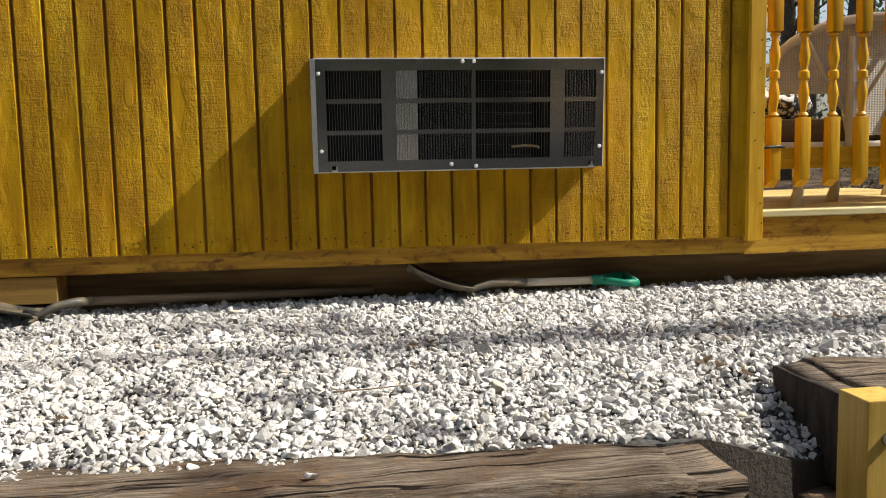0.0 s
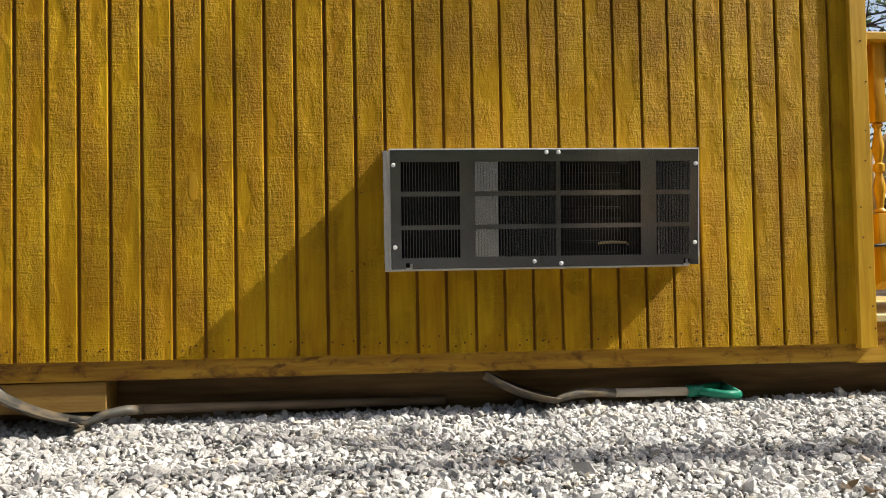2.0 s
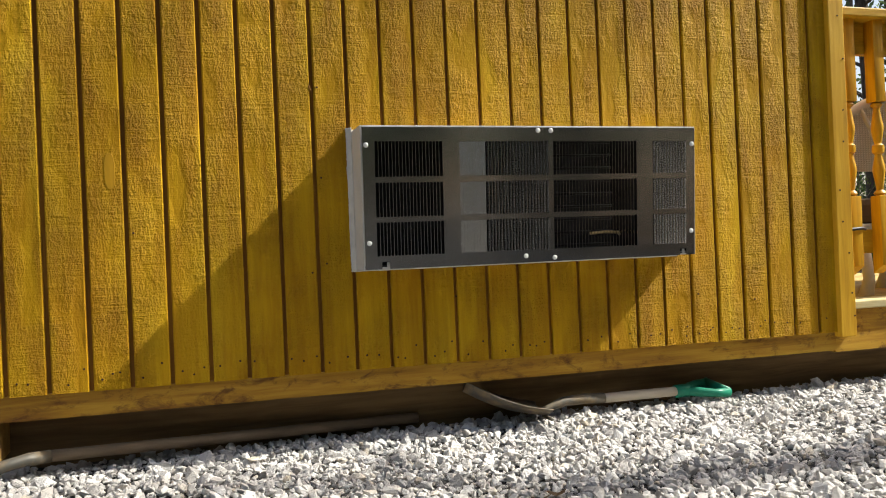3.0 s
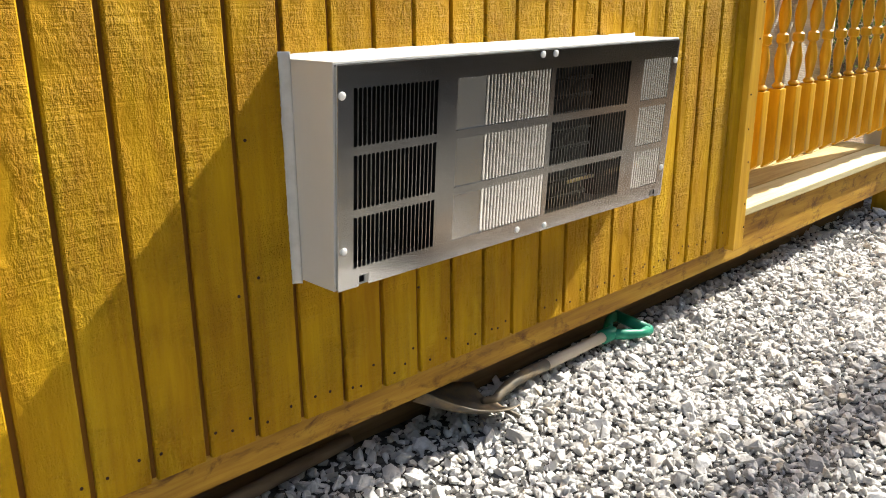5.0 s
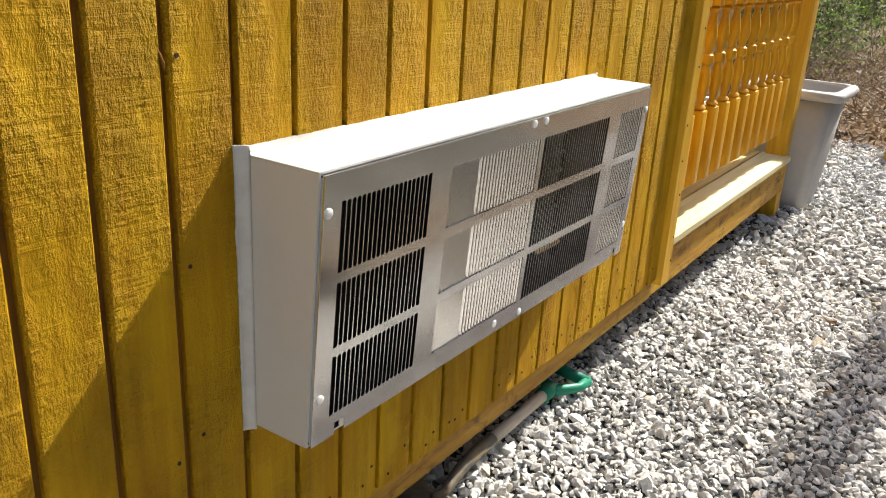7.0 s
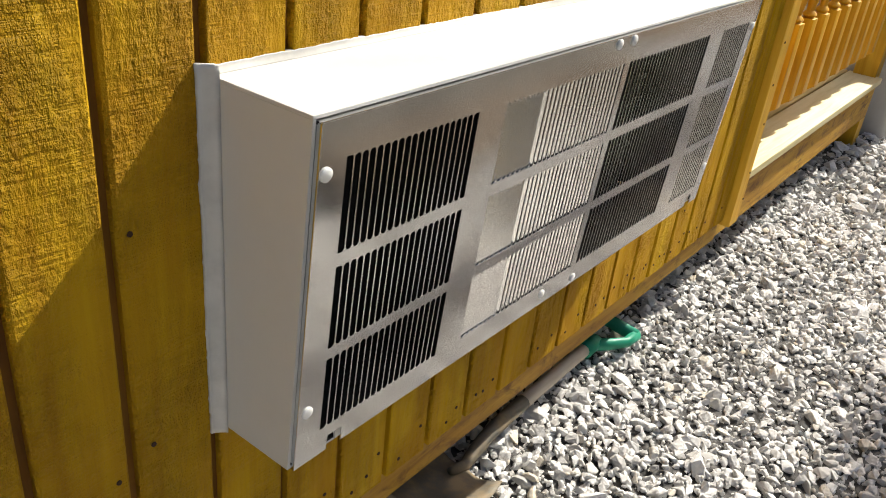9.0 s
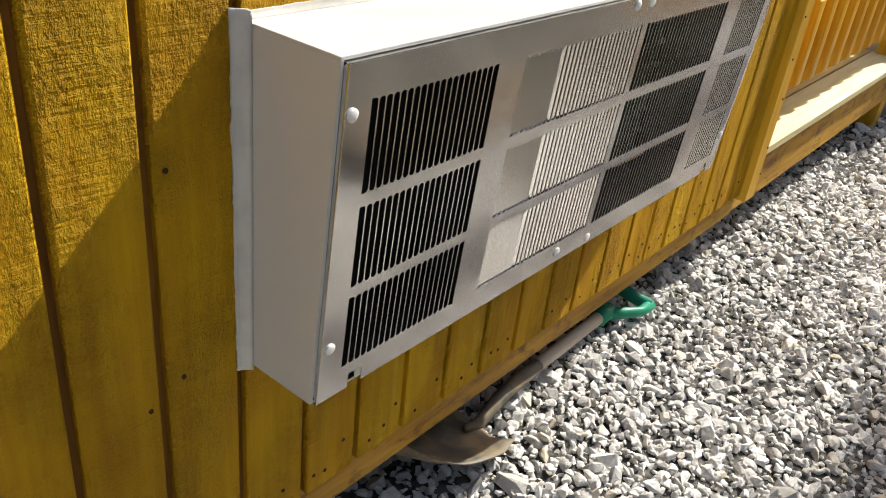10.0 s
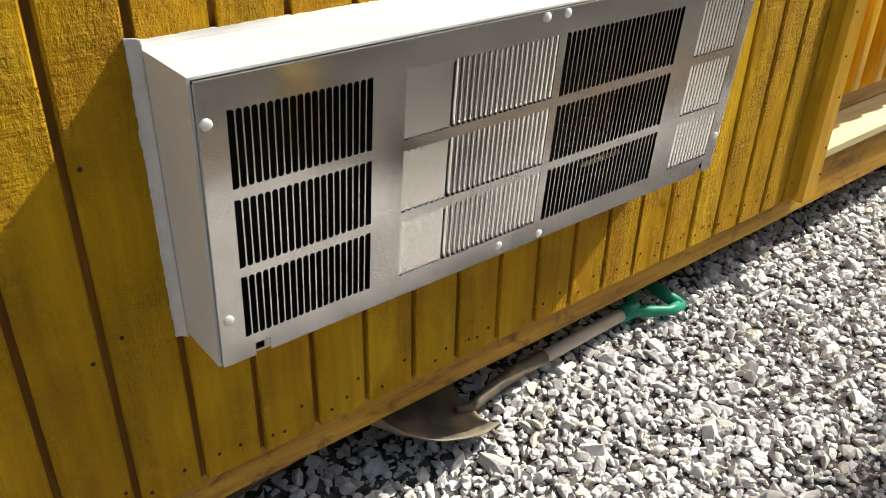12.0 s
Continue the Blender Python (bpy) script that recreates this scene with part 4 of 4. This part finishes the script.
# ---- woods ----
def tree(x, y, height, radius, seed, leaf, count, label, first=0.3, lean=(0, 0), size=0.05):
    rng = random.Random(seed)
    z = min(ground_height(x, y), 1.2) - 0.05
    t = thing("tree", (x, y, z), label, "tree")
    bm = bmesh.new()
    trunk = branch(bm, (x, y, z), (lean[0], lean[1], 1), height, radius, rng, 9, 9, 0.06)
    tips = []
    for i in range(26):
        s = first + (0.98 - first) * i / 26
        k = min(len(trunk) - 2, int(s * (len(trunk) - 1)))
        p = trunk[k].lerp(trunk[k + 1], s * (len(trunk) - 1) - k)
        a = rng.uniform(0, 6.283)
        pts = branch(bm, p, (math.cos(a), math.sin(a), rng.uniform(0.1, 0.7)), height * rng.uniform(0.12, 0.30) * (1.15 - s), radius * 0.34 * (1.1 - s), rng, 5, 5, 0.22)
        tips += pts[2:]
        for _ in range(3):
            q = rng.choice(pts[1:])
            a2 = a + rng.uniform(-1.2, 1.2)
            tw = branch(bm, q, (math.cos(a2), math.sin(a2), rng.uniform(-0.1, 0.8)), height * rng.uniform(0.05, 0.12), radius * 0.10, rng, 4, 4, 0.25)
            tips += tw[1:]
    part("trunk", bm, BARK, t, "bark covered trunk with bare limbs", True)
    v, f = leaves(tips, count * 3, 0.13, size, seed)
    part("crown", soup("crown", v, f, leaf), leaf, t, "sparse leaves")
    return t


WOODS = (
    (9.3, 2.9, 7.5, 0.10, LEAF, 2200), (11.0, 3.6, 9.0, 0.16, PINE, 5000), (12.5, 2.6, 9.0, 0.14, LEAF, 2500), (10.2, 5.0, 8.0, 0.12, LEAF, 2400),
    (8.4, 6.5, 7.0, 0.13, LEAF, 500), (7.6, 9.5, 8.0, 0.15, LEAF, 500), (9.8, 11.5, 9.0, 0.14, LEAF, 500), (6.3, 11.5, 8.0, 0.12, LEAF, 400),
    (14.5, 4.8, 11.0, 0.18, PINE, 6000), (13.0, 7.5, 10.0, 0.16, PINE, 5000), (15.0, 1.5, 10.0, 0.15, LEAF, 3000), (8.0, 4.2, 4.0, 0.05, LEAF, 1800),
)
for i, (x, y, h, r, leaf, n) in enumerate(WOODS):
    tree(x, y, h, r, 40 + i, leaf, n, "slim woodland tree with sparse spring leaves" if leaf is LEAF else "dark evergreen woodland tree", 0.2, size=0.028 if leaf is LEAF else 0.04)

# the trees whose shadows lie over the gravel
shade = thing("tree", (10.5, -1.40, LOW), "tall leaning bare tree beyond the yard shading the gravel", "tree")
bm = bmesh.new()
rng = random.Random(3)
foot, crown_top = Vector((10.5, -1.36, -0.6)), Vector((10.5, -2.38, 11.64))
tube(bm, [foot.lerp(crown_top, q) + Vector((0, 0.02 * math.sin(9 * q) - 1.0 * max(0.0, q - 0.72), 0)) for q in (i / 14 for i in range(15))], [0.21, 0.2, 0.19, 0.18, 0.17, 0.16, 0.155, 0.145, 0.135, 0.12, 0.105, 0.08, 0.055, 0.04, 0.03], 12)
for i in range(46):
    q = rng.uniform(0.4, 1.0)
    a = rng.uniform(0, 6.283)
    branch(bm, foot.lerp(crown_top, q), (math.cos(a), math.sin(a) * 0.35, rng.uniform(0.5, 1.3)), rng.uniform(0.5, 1.5), 0.016, rng, 5, 5, 0.2)
twig_tips = []
for x, lean in ((10.12, 0.16), (10.42, -0.05), (10.90, 0.12)):
    tube(bm, [foot.lerp(crown_top, 0.86), (x - 0.05, -1.85, 10.6), (x, -1.72, 11.0), (x + 0.5 * lean, -1.72, 11.4), (x + lean, -1.74, 11.9)], [0.013, 0.013, 0.016, 0.016, 0.01], 7)
tube(bm, [foot.lerp(crown_top, 0.86), (9.8, -1.8, 11.2), (9.2, -1.5, 11.0), (8.5, -1.28, 10.0), (8.3, -1.25, 9.0)], [0.03, 0.026, 0.022, 0.02, 0.012], 7)
for i in range(9):
    p = Vector((8.3, -1.25, 9.0)).lerp(Vector((8.05, -1.20, 8.3)), rng.random())
    tip = p + Vector((rng.uniform(-0.35, 0.35), 0.02, rng.uniform(0.1, 0.5)))
    tube(bm, [p, p.lerp(tip, 0.5) + Vector((0.03, 0, 0.02)), tip], [0.02, 0.016, 0.008], 5)
    twig_tips.append(tip)
part("trunk", bm, BARK, shade, "", True)
v, f = leaves(twig_tips, 60, 0.03, 0.03, 12)
part("crown", soup("crown", v, f, LEAF), LEAF, shade, "sparse spring leaves")


def brush():
    rng = random.Random(11)
    bm = bmesh.new()
    for k in range(1250):
        x, y = (rng.uniform(5.9, 9.5), rng.uniform(-0.6, 4.5)) if k < 1000 else (rng.uniform(7, 12), rng.uniform(0.5, 7))
        z = ground_height(x, y) + rng.uniform(0, 0.12)
        a = rng.uniform(0, 6.283)
        branch(bm, (x, y, z), (math.cos(a), math.sin(a), rng.uniform(0.0, 0.9) if k < 1000 else rng.uniform(2, 6)), rng.uniform(0.3, 1.1) * (1 if k < 1000 else 2.2), rng.uniform(0.003, 0.009), rng, 4, 4, 0.25)
    ob = new("brush", mesh_of("brush", bm, TWIG))
    tagged(ob, "tangle of dead brown twigs at the edge of the woods", "brush", kind="stuff")
    pts = [(rng.uniform(5.7, 10), rng.uniform(-1, 6), 0) for _ in range(3000)]
    pts = [(x, y, ground_height(x, y) + rng.uniform(0.0, 0.14)) for x, y, _ in pts]
    v, f = leaves(pts, 16000, 0.03, 0.026, 3)
    tagged(new("leaf_litter", soup("leaf_litter", v, f, DRYLEAF)), "dry brown fallen leaves on the woodland floor", "leaf litter", kind="stuff")
    pts = [(rng.uniform(7.0, 13), rng.uniform(0.6, 8), 0) for _ in range(170)]
    pts = [(x, y, ground_height(x, y) + rng.uniform(0.2, 0.32 * (x - 4.5))) for x, y, _ in pts]
    v, f = leaves(pts, 60000, 0.3, 0.014, 4)
    low = [(rng.uniform(8.5, 20), rng.uniform(0.8, 11), 0) for _ in range(420)]
    low = [(x, y, ground_height(x, y) + rng.uniform(0.0, 1.5)) for x, y, _ in low]
    lv, lf = leaves(low, 70000, 0.38, 0.03, 14)
    tagged(new("shrubs", soup("shrubs", lv, lf, PINE)), "dark green shrubs filling the floor of the woods", "shrubs", kind="stuff")
    tagged(new("undergrowth", soup("undergrowth", v, f, LEAF)), "light green spring undergrowth among the twigs", "undergrowth", kind="stuff")


brush()


def far_woods():
    rng = np.random.default_rng(21)
    bm = bmesh.new()
    pr = random.Random(8)
    pts = []
    for k in range(350):
        a, r = (pr.uniform(0, 6.283), pr.uniform(17, 34)) if k < 200 else (pr.uniform(3.5, 5.6), pr.uniform(11, 20))
        x, y = r * math.cos(a), r * math.sin(a)
        if k >= 300:
            x, y, r = pr.uniform(4, 16), pr.uniform(-9, -4.8), 12
        h = r * (pr.uniform(0.35, 0.6) if k < 200 else pr.uniform(0.5, 0.9))
        z = min(ground_height(x, y), 1.2)
        tube(bm, [(x, y, z - 0.1), (x + pr.uniform(-0.3, 0.3), y + pr.uniform(-0.3, 0.3), z + h)], [pr.uniform(0.08, 0.2), 0.03], 6, False)
        for _ in range(26):
            s = pr.uniform(0.08, 1.0)
            pts.append((x + pr.gauss(0, 1.2), y + pr.gauss(0, 1.2), z + h * s))
    tagged(new("far_trunks", mesh_of("far_trunks", bm, BARK)), "grey trunks of the distant woods", "woods", kind="stuff")
    v, f = leaves(pts, 150000, 0.5, 0.10, 9)
    tagged(new("far_woods", soup("far_woods", v, f, PINE)), "dull green foliage of the distant woods", "woods", kind="stuff")


far_woods()
